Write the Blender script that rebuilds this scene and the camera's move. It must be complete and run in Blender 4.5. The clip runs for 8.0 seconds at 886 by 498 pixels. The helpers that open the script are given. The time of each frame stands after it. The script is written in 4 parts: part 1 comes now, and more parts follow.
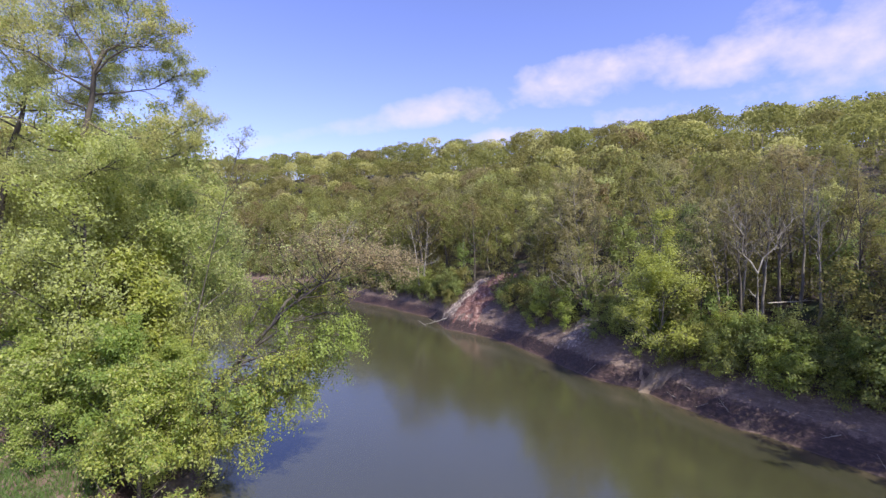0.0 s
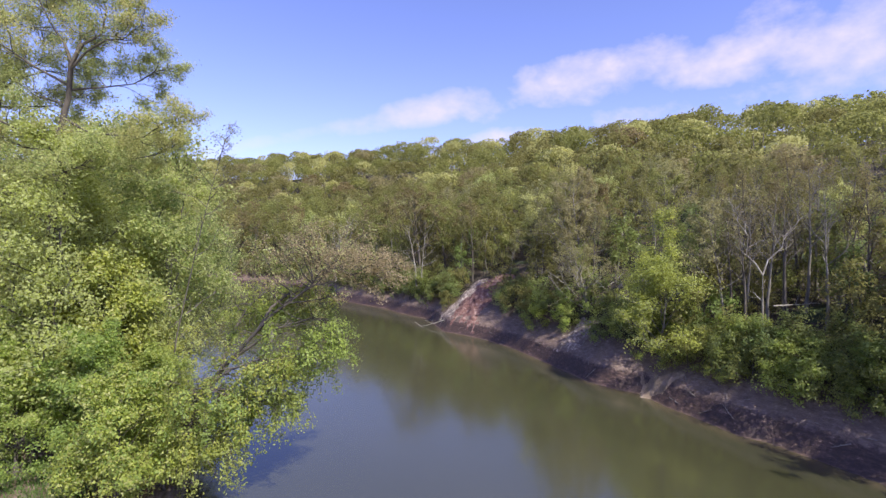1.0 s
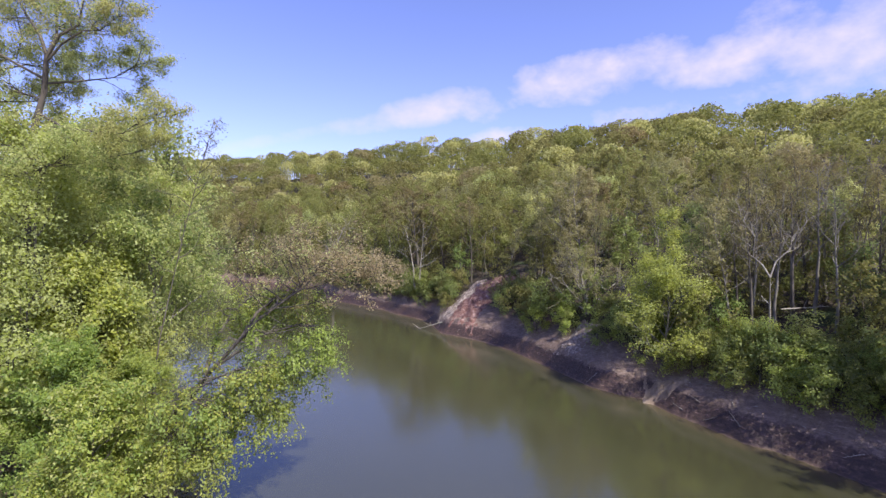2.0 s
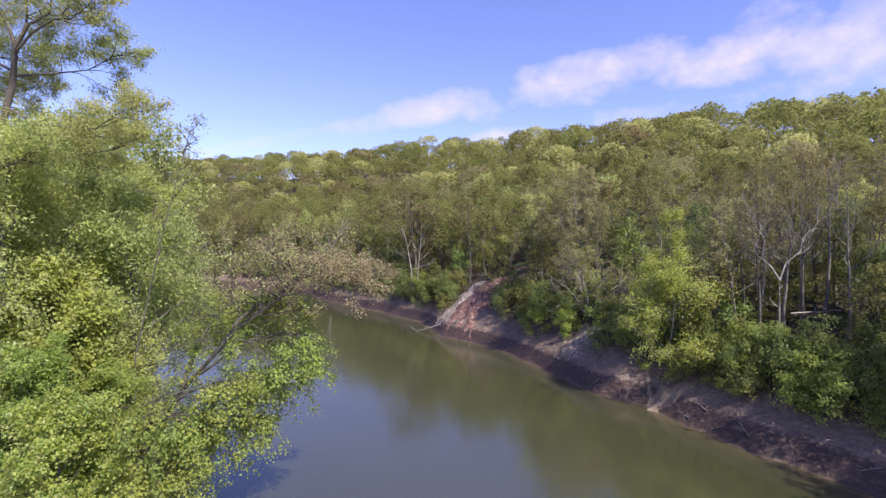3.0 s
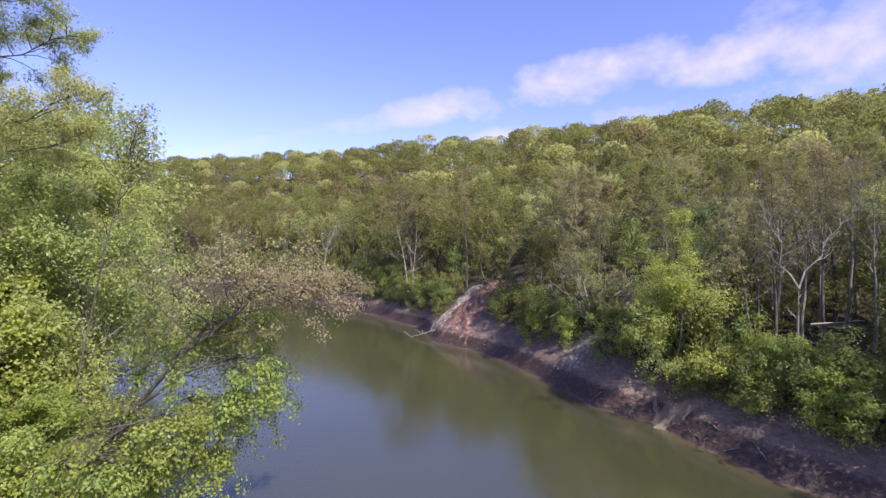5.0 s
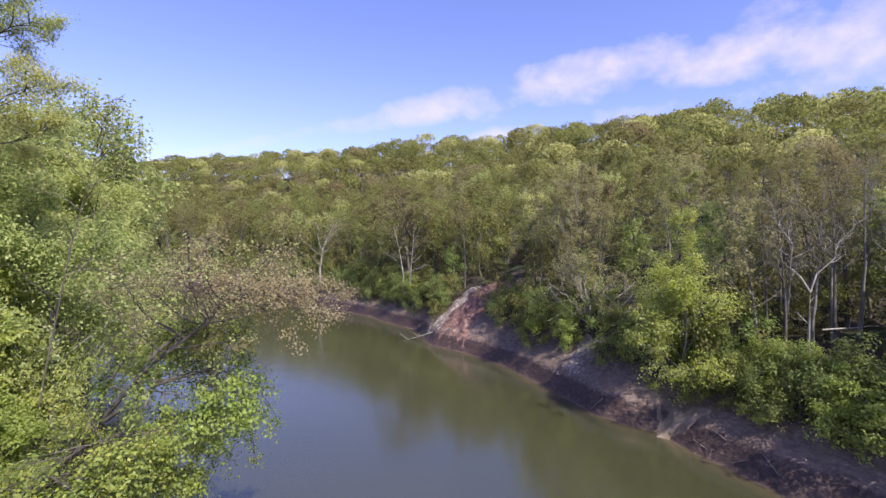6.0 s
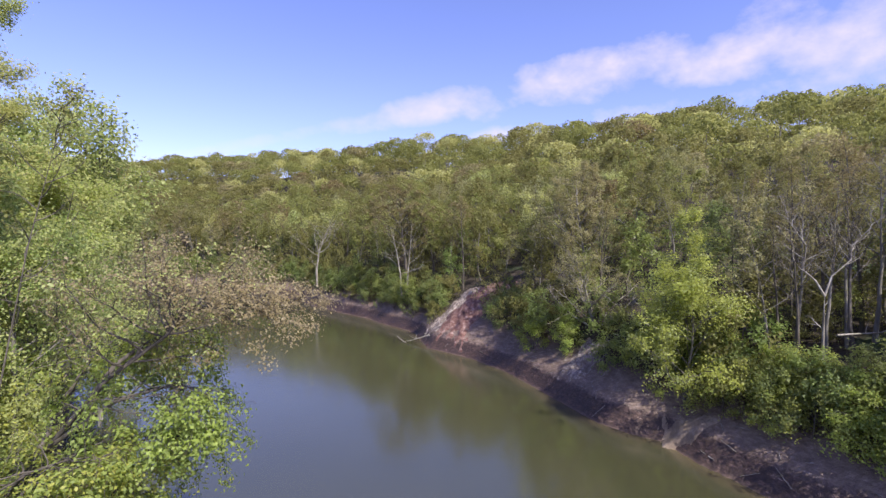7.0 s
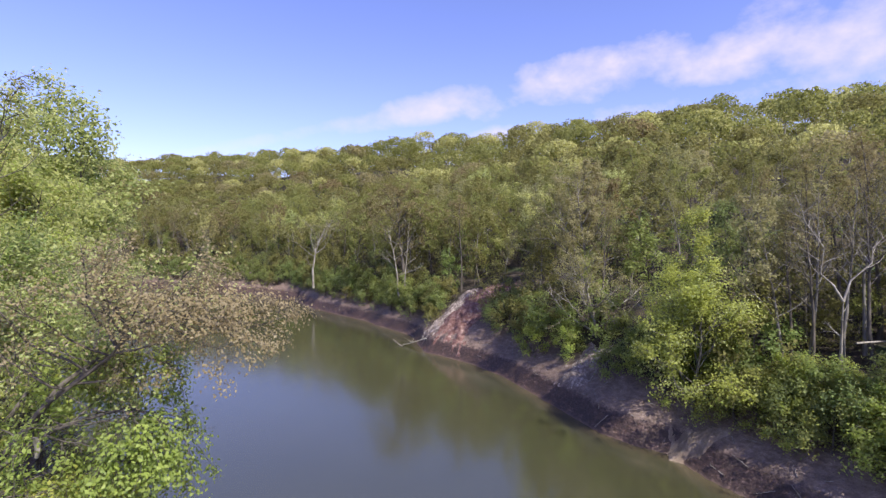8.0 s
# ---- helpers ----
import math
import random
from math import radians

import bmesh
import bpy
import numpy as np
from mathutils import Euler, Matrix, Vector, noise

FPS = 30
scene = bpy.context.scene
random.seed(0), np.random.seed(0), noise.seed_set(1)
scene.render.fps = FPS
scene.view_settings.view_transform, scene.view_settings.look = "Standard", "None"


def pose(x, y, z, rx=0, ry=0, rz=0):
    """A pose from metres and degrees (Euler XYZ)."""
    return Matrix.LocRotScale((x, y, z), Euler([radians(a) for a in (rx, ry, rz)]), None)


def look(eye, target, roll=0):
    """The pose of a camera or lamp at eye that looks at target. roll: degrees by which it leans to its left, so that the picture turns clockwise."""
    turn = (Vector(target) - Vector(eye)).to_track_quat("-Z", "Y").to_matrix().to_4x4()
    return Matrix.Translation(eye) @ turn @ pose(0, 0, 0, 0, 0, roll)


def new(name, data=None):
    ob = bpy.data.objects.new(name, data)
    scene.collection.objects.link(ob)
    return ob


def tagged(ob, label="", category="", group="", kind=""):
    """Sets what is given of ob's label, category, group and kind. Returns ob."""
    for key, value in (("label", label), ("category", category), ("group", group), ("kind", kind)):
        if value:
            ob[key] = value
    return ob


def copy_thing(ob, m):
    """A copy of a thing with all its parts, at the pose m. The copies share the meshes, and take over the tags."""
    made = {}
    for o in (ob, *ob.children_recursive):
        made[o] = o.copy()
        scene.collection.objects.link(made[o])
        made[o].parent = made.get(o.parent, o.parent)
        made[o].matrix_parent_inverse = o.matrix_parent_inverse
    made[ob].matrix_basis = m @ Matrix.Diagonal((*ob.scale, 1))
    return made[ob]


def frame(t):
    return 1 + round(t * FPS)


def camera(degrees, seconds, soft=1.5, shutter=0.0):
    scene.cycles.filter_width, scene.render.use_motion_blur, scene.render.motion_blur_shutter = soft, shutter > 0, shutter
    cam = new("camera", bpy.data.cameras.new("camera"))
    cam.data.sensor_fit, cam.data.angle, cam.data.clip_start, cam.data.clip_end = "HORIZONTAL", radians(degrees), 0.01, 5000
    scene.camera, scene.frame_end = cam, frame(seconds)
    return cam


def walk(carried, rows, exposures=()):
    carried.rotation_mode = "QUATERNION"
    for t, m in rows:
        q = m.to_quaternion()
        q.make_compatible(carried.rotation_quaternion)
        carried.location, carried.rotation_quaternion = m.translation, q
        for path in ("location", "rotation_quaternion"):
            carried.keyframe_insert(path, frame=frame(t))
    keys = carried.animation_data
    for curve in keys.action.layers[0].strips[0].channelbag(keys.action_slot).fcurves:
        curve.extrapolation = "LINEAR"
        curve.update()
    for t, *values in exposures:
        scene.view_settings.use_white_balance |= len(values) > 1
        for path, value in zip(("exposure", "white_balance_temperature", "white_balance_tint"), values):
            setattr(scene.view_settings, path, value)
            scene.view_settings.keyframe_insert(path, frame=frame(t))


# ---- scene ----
cam = camera(85.2, 8.0, soft=1.4)
METRES, EYE, TILT, LEAN, TURN = 13.0, 14.8, -1.4, -0.5, 0.0
ROWS = [
    (0.0, 0.0, 0.0, 0.0, 0.0, 0.0, -0.0),
    (0.5, 0.0143, 0.0481, 0.005, -0.05, -0.01, -0.0),
    (1.0, 0.026, 0.098, 0.011, -0.07, -0.02, 0.04),
    (1.5, 0.0359, 0.1469, 0.0156, -0.08, -0.04, 0.02),
    (3.0, 0.0689, 0.3206, 0.0316, -0.1, -0.05, 0.04),
    (3.5, 0.08, 0.381, 0.0374, -0.15, -0.05, 0.05),
    (4.0, 0.0956, 0.4404, 0.046, -0.14, -0.06, 0.07),
    (4.5, 0.1169, 0.4987, 0.0565, -0.04, -0.08, 0.11),
    (6.0, 0.165, 0.6829, 0.0765, -0.04, -0.15, 0.04),
    (6.5, 0.1825, 0.7481, 0.0807, -0.01, -0.16, 0.06),
    (7.0, 0.1988, 0.8175, 0.0839, 0.02, -0.18, 0.08),
    (7.5, 0.2156, 0.8897, 0.0923, 0.07, -0.22, 0.08),
    (8.0, 0.2324, 0.9662, 0.0989, 0.08, -0.25, 0.1),
]
walk(cam, [(t, pose(0, 0, EYE, TILT, LEAN, TURN) @ pose(METRES * x, METRES * y, METRES * z, 90 + pitch, roll, yaw)) for t, x, y, z, yaw, pitch, roll in ROWS])

# ---- world, sun, exposure ----
SUN_ELEV, SUN_AZ = 47.0, 142.0            # degrees; azimuth clockwise from +y
world = bpy.data.worlds.new("sky")
scene.world = world
world.use_nodes = True
SKY_STRENGTH, SUN_STRENGTH = 0.117, 4.9
scene.view_settings.exposure = 0.75


def sky_nodes():
    nt = world.node_tree
    nt.nodes.clear()
    n = nt.nodes.new
    out = n("ShaderNodeOutputWorld")
    bg = n("ShaderNodeBackground")
    bg.inputs["Strength"].default_value = SKY_STRENGTH
    sky = n("ShaderNodeTexSky")
    sky.sky_type = "NISHITA"
    sky.sun_disc = False
    sky.sun_elevation, sky.sun_rotation = radians(SUN_ELEV), radians(SUN_AZ)
    sky.altitude, sky.air_density, sky.dust_density, sky.ozone_density = 200, 1.0, 0.7, 1.6
    co = n("ShaderNodeTexCoord")
    sep = n("ShaderNodeSeparateXYZ")
    nt.links.new(co.outputs["Generated"], sep.inputs[0])

    def mth(op, a, b=None, c=None):
        m = n("ShaderNodeMath")
        m.operation = op
        for i, v in enumerate((a, b, c)):
            if v is None:
                continue
            if isinstance(v, (int, float)):
                m.inputs[i].default_value = v
            else:
                nt.links.new(v, m.inputs[i])
        return m.outputs[0]

    def ranged(src, a, b, lo, hi):
        mr = n("ShaderNodeMapRange")
        for i, val in enumerate((a, b, lo, hi)):
            mr.inputs[i + 1].default_value = val
        nt.links.new(src, mr.inputs[0])
        return mr.outputs[0]

    # one long street of broken cloud, thin in the west and broad in the east, and a lesser one below it
    x, y, z = sep.outputs["X"], sep.outputs["Y"], sep.outputs["Z"]
    off = mth("MULTIPLY_ADD", x, -0.191, mth("MULTIPLY_ADD", y, -0.2546, mth("MULTIPLY", z, 0.948)))
    broad = ranged(x, -0.35, 0.66, 0.016, 0.070)

    def street(centre, wide):
        q = mth("DIVIDE", mth("SUBTRACT", off, centre), wide)
        return mth("MAXIMUM", mth("SUBTRACT", 1.0, mth("MULTIPLY", q, q)), -1.2)

    cmb = n("ShaderNodeMapping")
    cmb.inputs["Location"].default_value = (0.3, 0.0, 0.2)
    cmb.inputs["Scale"].default_value = (1.0, 1.0, 1.5)
    nt.links.new(co.outputs["Generated"], cmb.inputs["Vector"])
    noi = n("ShaderNodeTexNoise")
    noi.inputs["Scale"].default_value, noi.inputs["Detail"].default_value = 8.0, 10.0
    noi.inputs["Roughness"].default_value = 0.56
    nt.links.new(cmb.outputs[0], noi.inputs["Vector"])
    body = mth("MAXIMUM", street(0.0, broad), mth("MULTIPLY_ADD", street(-0.078, mth("MULTIPLY", broad, 0.45)), 0.6, -0.25))
    dens = mth("MULTIPLY_ADD", body, 0.30, ranged(noi.outputs[0], 0.0, 1.0, -0.22, 1.22))
    ramp = n("ShaderNodeValToRGB")
    ramp.color_ramp.elements[0].position, ramp.color_ramp.elements[1].position = 0.54, 1.0
    nt.links.new(dens, ramp.inputs[0])
    thick = mth("MULTIPLY", ramp.outputs[0], ranged(x, -0.45, 0.1, 0.3, 1.0))
    tint = n("ShaderNodeMixRGB")
    tint.blend_type = "MULTIPLY"
    tint.inputs[0].default_value = 1.0
    tint.inputs[2].default_value = (1.07, 0.93, 1.42, 1)
    nt.links.new(sky.outputs[0], tint.inputs[1])
    mix = n("ShaderNodeMixRGB")
    mix.inputs[2].default_value = (5.3, 4.6, 6.0, 1)
    nt.links.new(mth("MULTIPLY", thick, 0.82), mix.inputs[0])
    nt.links.new(tint.outputs[0], mix.inputs[1])
    nt.links.new(mix.outputs[0], bg.inputs["Color"])
    nt.links.new(bg.outputs[0], out.inputs[0])


sky_nodes()
sun = new("sun", bpy.data.lights.new("sun", "SUN"))
sun.data.energy, sun.data.angle, sun.data.color = SUN_STRENGTH, radians(0.53), (1.0, 0.95, 0.87)
sa, se = radians(SUN_AZ), radians(SUN_ELEV)
sun.matrix_world = look((0, 0, 60), (-math.sin(sa) * math.cos(se), -math.cos(sa) * math.cos(se), 60 - math.sin(se)))


# ---- materials ----
def material(name):
    m = bpy.data.materials.new(name)
    m.use_nodes = True
    m.node_tree.nodes.clear()
    return m, m.node_tree, m.node_tree.nodes.new("ShaderNodeOutputMaterial")


def link(nt, a, b):
    nt.links.new(a, b)


def noise_tex(nt, scale, detail=4.0, rough=0.55, stretch=None, space="Object"):
    co = nt.nodes.new("ShaderNodeTexCoord")
    src = co.outputs[space]
    if stretch:
        mp = nt.nodes.new("ShaderNodeMapping")
        mp.inputs["Scale"].default_value = stretch
        link(nt, src, mp.inputs[0])
        src = mp.outputs[0]
    t = nt.nodes.new("ShaderNodeTexNoise")
    t.inputs["Scale"].default_value, t.inputs["Detail"].default_value, t.inputs["Roughness"].default_value = scale, detail, rough
    link(nt, src, t.inputs["Vector"])
    return t.outputs[0]


def ramp_of(nt, src, stops):
    r = nt.nodes.new("ShaderNodeValToRGB")
    e = r.color_ramp.elements
    while len(e) < len(stops):
        e.new(0.5)
    for el, (p, c) in zip(e, stops):
        el.position, el.color = p, (*c, 1)
    link(nt, src, r.inputs[0])
    return r.outputs[0]


def mix_of(nt, fac, a, b, mode="MIX"):
    m = nt.nodes.new("ShaderNodeMixRGB")
    m.blend_type = mode
    for i, v in enumerate((fac, a, b)):
        if isinstance(v, (int, float)):
            m.inputs[i].default_value = v
        elif isinstance(v, tuple):
            m.inputs[i].default_value = (*v, 1)
        else:
            link(nt, v, m.inputs[i])
    return m.outputs[0]


def bump_of(nt, src, strength, dist):
    b = nt.nodes.new("ShaderNodeBump")
    b.inputs["Strength"].default_value, b.inputs["Distance"].default_value = strength, dist
    link(nt, src, b.inputs["Height"])
    return b.outputs[0]


def surface(nt, out, color, rough, normal=None):
    p = nt.nodes.new("ShaderNodeBsdfPrincipled")
    if isinstance(color, tuple):
        p.inputs["Base Color"].default_value = (*color, 1)
    else:
        link(nt, color, p.inputs["Base Color"])
    if isinstance(rough, (int, float)):
        p.inputs["Roughness"].default_value = rough
    else:
        link(nt, rough, p.inputs["Roughness"])
    if normal is not None:
        link(nt, normal, p.inputs["Normal"])
    link(nt, p.outputs[0], out.inputs[0])
    return p


def leaf_material(name, dark, mid, light, spread=0.10, through_light=0.62, calm=0.12):
    """Leaves: each leaf has a shade of its own, each tree a slight shift of it."""
    m, nt, out = material(name)
    geo = nt.nodes.new("ShaderNodeNewGeometry")
    col = ramp_of(nt, geo.outputs["Random Per Island"], [(0.0, dark), (0.5, mid), (1.0, light)])
    col = mix_of(nt, calm, col, mid)
    info = nt.nodes.new("ShaderNodeObjectInfo")
    hsv = nt.nodes.new("ShaderNodeHueSaturation")
    mr = nt.nodes.new("ShaderNodeMapRange")
    mr.inputs[3].default_value, mr.inputs[4].default_value = 0.5 - spread * 0.35, 0.5 + spread * 0.3
    link(nt, info.outputs["Random"], mr.inputs[0])
    link(nt, mr.outputs[0], hsv.inputs["Hue"])
    mv = nt.nodes.new("ShaderNodeMapRange")
    mv.inputs[3].default_value, mv.inputs[4].default_value = 1 - spread * 1.6, 1 + spread * 1.6
    clump = noise_tex(nt, 0.45, 2)
    link(nt, clump, mv.inputs[0])
    link(nt, mv.outputs[0], hsv.inputs["Value"])
    link(nt, col, hsv.inputs["Color"])
    d = nt.nodes.new("ShaderNodeBsdfDiffuse")
    tr = nt.nodes.new("ShaderNodeBsdfTranslucent")
    gl = nt.nodes.new("ShaderNodeBsdfGlossy")
    gl.inputs["Roughness"].default_value = 0.45
    gl.inputs["Color"].default_value = (0.9, 0.9, 0.9, 1)
    link(nt, hsv.outputs[0], d.inputs[0])
    link(nt, hsv.outputs[0], tr.inputs[0])
    a = nt.nodes.new("ShaderNodeMixShader")
    a.inputs[0].default_value = through_light
    link(nt, d.outputs[0], a.inputs[1])
    link(nt, tr.outputs[0], a.inputs[2])
    b = nt.nodes.new("ShaderNodeMixShader")
    b.inputs[0].default_value = 0.009
    link(nt, a.outputs[0], b.inputs[1])
    link(nt, gl.outputs[0], b.inputs[2])
    link(nt, b.outputs[0], out.inputs[0])
    return m


LEAF_FRESH = leaf_material("leaf_fresh_green", (0.205, 0.25, 0.07), (0.28, 0.335, 0.1), (0.365, 0.42, 0.14), 0.06)
LEAF_VIVID = leaf_material("leaf_vivid_green", (0.24, 0.31, 0.082), (0.325, 0.408, 0.112), (0.415, 0.5, 0.155), 0.06, 0.65)
LEAF_LIME = leaf_material("leaf_lime_green", (0.315, 0.36, 0.075), (0.405, 0.455, 0.105), (0.495, 0.545, 0.145), 0.06)
LEAF_YELLOW = leaf_material("leaf_yellow_green", (0.405, 0.42, 0.15), (0.495, 0.51, 0.19), (0.585, 0.595, 0.245), 0.06)
LEAF_OLIVE = leaf_material("leaf_olive", (0.18, 0.174, 0.057), (0.24, 0.232, 0.078), (0.31, 0.298, 0.109), 0.025, 0.55, calm=0.4)
LEAF_BUFF = leaf_material("leaf_buff", (0.26, 0.24, 0.105), (0.34, 0.318, 0.142), (0.43, 0.405, 0.205), 0.06, calm=0.3)
LEAF_BRONZE = leaf_material("leaf_bronze", (0.18, 0.152, 0.066), (0.245, 0.21, 0.092), (0.32, 0.28, 0.125), 0.06, 0.5, calm=0.45)
LEAF_SPRING = leaf_material("leaf_spring_green", (0.21, 0.224, 0.066), (0.286, 0.30, 0.092), (0.36, 0.374, 0.128), 0.025)
LEAF_TAN = leaf_material("leaf_tan", (0.29, 0.25, 0.125), (0.385, 0.335, 0.175), (0.49, 0.435, 0.25), 0.05, calm=0.3)
LEAF_DEEP = leaf_material("leaf_deep_green", (0.17, 0.205, 0.075), (0.225, 0.27, 0.10), (0.30, 0.35, 0.135), 0.06)


def bark_material(name, a, b, c):
    m, nt, out = material(name)
    n1 = noise_tex(nt, 3.0, 5, 0.6, (1, 1, 0.25))
    col = ramp_of(nt, n1, [(0.3, a), (0.5, b), (0.72, c)])
    n2 = noise_tex(nt, 18.0, 4, 0.6, (1, 1, 0.2))
    surface(nt, out, col, 0.9, bump_of(nt, n2, 0.6, 0.04))
    return m


BARK_DARK = bark_material("bark_dark", (0.045, 0.038, 0.03), (0.085, 0.072, 0.058), (0.14, 0.12, 0.10))
BARK_GREY = bark_material("bark_grey", (0.10, 0.09, 0.075), (0.17, 0.155, 0.13), (0.26, 0.24, 0.21))
BARK_PALE = bark_material("bark_pale", (0.12, 0.10, 0.08), (0.25, 0.225, 0.19), (0.42, 0.39, 0.345))
DEADWOOD = bark_material("dead_wood", (0.10, 0.085, 0.07), (0.19, 0.165, 0.14), (0.32, 0.29, 0.25))


def ground_material():
    """Mud up to the flood line, low down dark with wet and painted shade, paler above; then brown leaf litter with
    patches of herbs.
    """
    m, nt, out = material("river_ground")
    geo = nt.nodes.new("ShaderNodeNewGeometry")
    sep = nt.nodes.new("ShaderNodeSeparateXYZ")
    link(nt, geo.outputs["Position"], sep.inputs[0])
    big = noise_tex(nt, 0.22, 4, 0.6)
    fine = noise_tex(nt, 2.6, 6, 0.65)
    grain = noise_tex(nt, 14.0, 5, 0.7)
    streak = noise_tex(nt, 2.1, 9, 0.78, (0.55, 0.8, 2.4))
    wet = ramp_of(nt, streak, [(0.30, (0.020, 0.011, 0.009)), (0.50, (0.052, 0.030, 0.025)), (0.61, (0.11, 0.064, 0.05)), (0.70, (0.36, 0.27, 0.22))])
    dry = ramp_of(nt, streak, [(0.30, (0.085, 0.054, 0.042)), (0.48, (0.155, 0.108, 0.084)), (0.60, (0.23, 0.166, 0.132)), (0.72, (0.48, 0.38, 0.31))])
    # by height: wet mud plus the cut face's shade below, light-catching silt above
    line_z = nt.nodes.new("ShaderNodeMath")
    line_z.operation = "MULTIPLY_ADD"
    line_z.inputs[1].default_value = -1.4
    link(nt, fine, line_z.inputs[0])
    link(nt, sep.outputs["Z"], line_z.inputs[2])
    dm = nt.nodes.new("ShaderNodeMapRange")
    dm.inputs[1].default_value, dm.inputs[2].default_value = 0.75, 1.15
    link(nt, line_z.outputs[0], dm.inputs[0])
    mud = mix_of(nt, dm.outputs[0], wet, dry)
    litter = ramp_of(nt, fine, [(0.3, (0.022, 0.016, 0.011)), (0.52, (0.048, 0.035, 0.024)), (0.72, (0.10, 0.075, 0.051))])
    herbs = ramp_of(nt, fine, [(0.35, (0.024, 0.04, 0.012)), (0.7, (0.06, 0.088, 0.024))])
    hm = nt.nodes.new("ShaderNodeMapRange")
    hm.inputs[1].default_value, hm.inputs[2].default_value = 0.52, 0.66
    link(nt, big, hm.inputs[0])
    upper = mix_of(nt, hm.outputs[0], litter, herbs)
    lift = nt.nodes.new("ShaderNodeMath")
    lift.operation = "MULTIPLY_ADD"
    lift.inputs[1].default_value = 2.6
    link(nt, big, lift.inputs[0])
    link(nt, sep.outputs["Z"], lift.inputs[2])
    fl = nt.nodes.new("ShaderNodeMapRange")
    fl.inputs[1].default_value, fl.inputs[2].default_value = 4.6, 6.0
    link(nt, lift.outputs[0], fl.inputs[0])
    shore = nt.nodes.new("ShaderNodeMapRange")
    sl = nt.nodes.new("ShaderNodeMath")
    sl.operation = "MULTIPLY_ADD"
    sl.inputs[1].default_value = 0.5
    link(nt, big, sl.inputs[0])
    link(nt, sep.outputs["Z"], sl.inputs[2])
    shore.inputs[1].default_value, shore.inputs[2].default_value = 0.36, 0.20
    link(nt, sl.outputs[0], shore.inputs[0])
    mud = mix_of(nt, shore.outputs[0], mud, ramp_of(nt, fine, [(0.3, (0.07, 0.045, 0.032)), (0.7, (0.17, 0.115, 0.085))]))
    col = mix_of(nt, fl.outputs[0], mud, upper)
    col = mix_of(nt, 0.35, col, ramp_of(nt, grain, [(0.3, (0.4, 0.4, 0.4)), (0.7, (1.3, 1.3, 1.3))]), "MULTIPLY")
    rg = nt.nodes.new("ShaderNodeMapRange")
    rg.inputs[3].default_value, rg.inputs[4].default_value = 0.62, 0.95
    link(nt, fl.outputs[0], rg.inputs[0])
    surface(nt, out, col, rg.outputs[0], bump_of(nt, fine, 0.7, 0.25))
    return m


def water_material():
    m, nt, out = material("turbid_water")
    big = noise_tex(nt, 0.05, 3, 0.5)
    col = ramp_of(nt, big, [(0.3, (0.043, 0.043, 0.021)), (0.7, (0.054, 0.053, 0.027))])
    depth = nt.nodes.new("ShaderNodeAttribute")
    depth.attribute_name = "from_bank"
    edge = nt.nodes.new("ShaderNodeMath")
    edge.operation = "MULTIPLY_ADD"
    edge.inputs[1].default_value = 2.2
    link(nt, noise_tex(nt, 0.5, 5, 0.6), edge.inputs[0])
    link(nt, depth.outputs["Fac"], edge.inputs[2])
    sh = nt.nodes.new("ShaderNodeMapRange")
    sh.inputs[1].default_value, sh.inputs[2].default_value, sh.inputs[3].default_value, sh.inputs[4].default_value = 1.0, 2.6, 0.75, 0.0
    link(nt, edge.outputs[0], sh.inputs[0])
    col = mix_of(nt, sh.outputs[0], col, (0.105, 0.078, 0.046))
    rip = noise_tex(nt, 0.8, 5, 0.6)
    p = surface(nt, out, col, 0.125, bump_of(nt, rip, 0.06, 0.12))
    p.inputs["IOR"].default_value = 2.05
    return m


def soil_material(name, stops, scale):
    m, nt, out = material(name)
    n1 = noise_tex(nt, scale, 7, 0.68)
    n2 = noise_tex(nt, scale * 6, 5, 0.7)
    col = mix_of(nt, 0.4, ramp_of(nt, n1, stops), ramp_of(nt, n2, [(0.3, (0.45, 0.45, 0.45)), (0.7, (1.25, 1.25, 1.25))]), "MULTIPLY")
    surface(nt, out, col, 0.92, bump_of(nt, n2, 0.8, 0.1))
    return m


GROUND = ground_material()
WATER = water_material()
SAND = soil_material("pale_sand", [(0.3, (0.14, 0.10, 0.07)), (0.55, (0.24, 0.18, 0.13)), (0.75, (0.34, 0.27, 0.21))], 1.2)
RED_SOIL = soil_material("red_slumped_soil", [(0.28, (0.055, 0.027, 0.023)), (0.48, (0.165, 0.080, 0.066)), (0.60, (0.26, 0.16, 0.135)), (0.72, (0.44, 0.345, 0.30))], 1.7)
GREY_SOIL = soil_material("grey_dry_silt", [(0.3, (0.09, 0.065, 0.053)), (0.48, (0.20, 0.155, 0.13)), (0.64, (0.46, 0.385, 0.335))], 2.6)
GRASS = leaf_material("grass_green", (0.11, 0.17, 0.05), (0.16, 0.24, 0.075), (0.24, 0.32, 0.11), 0.06)


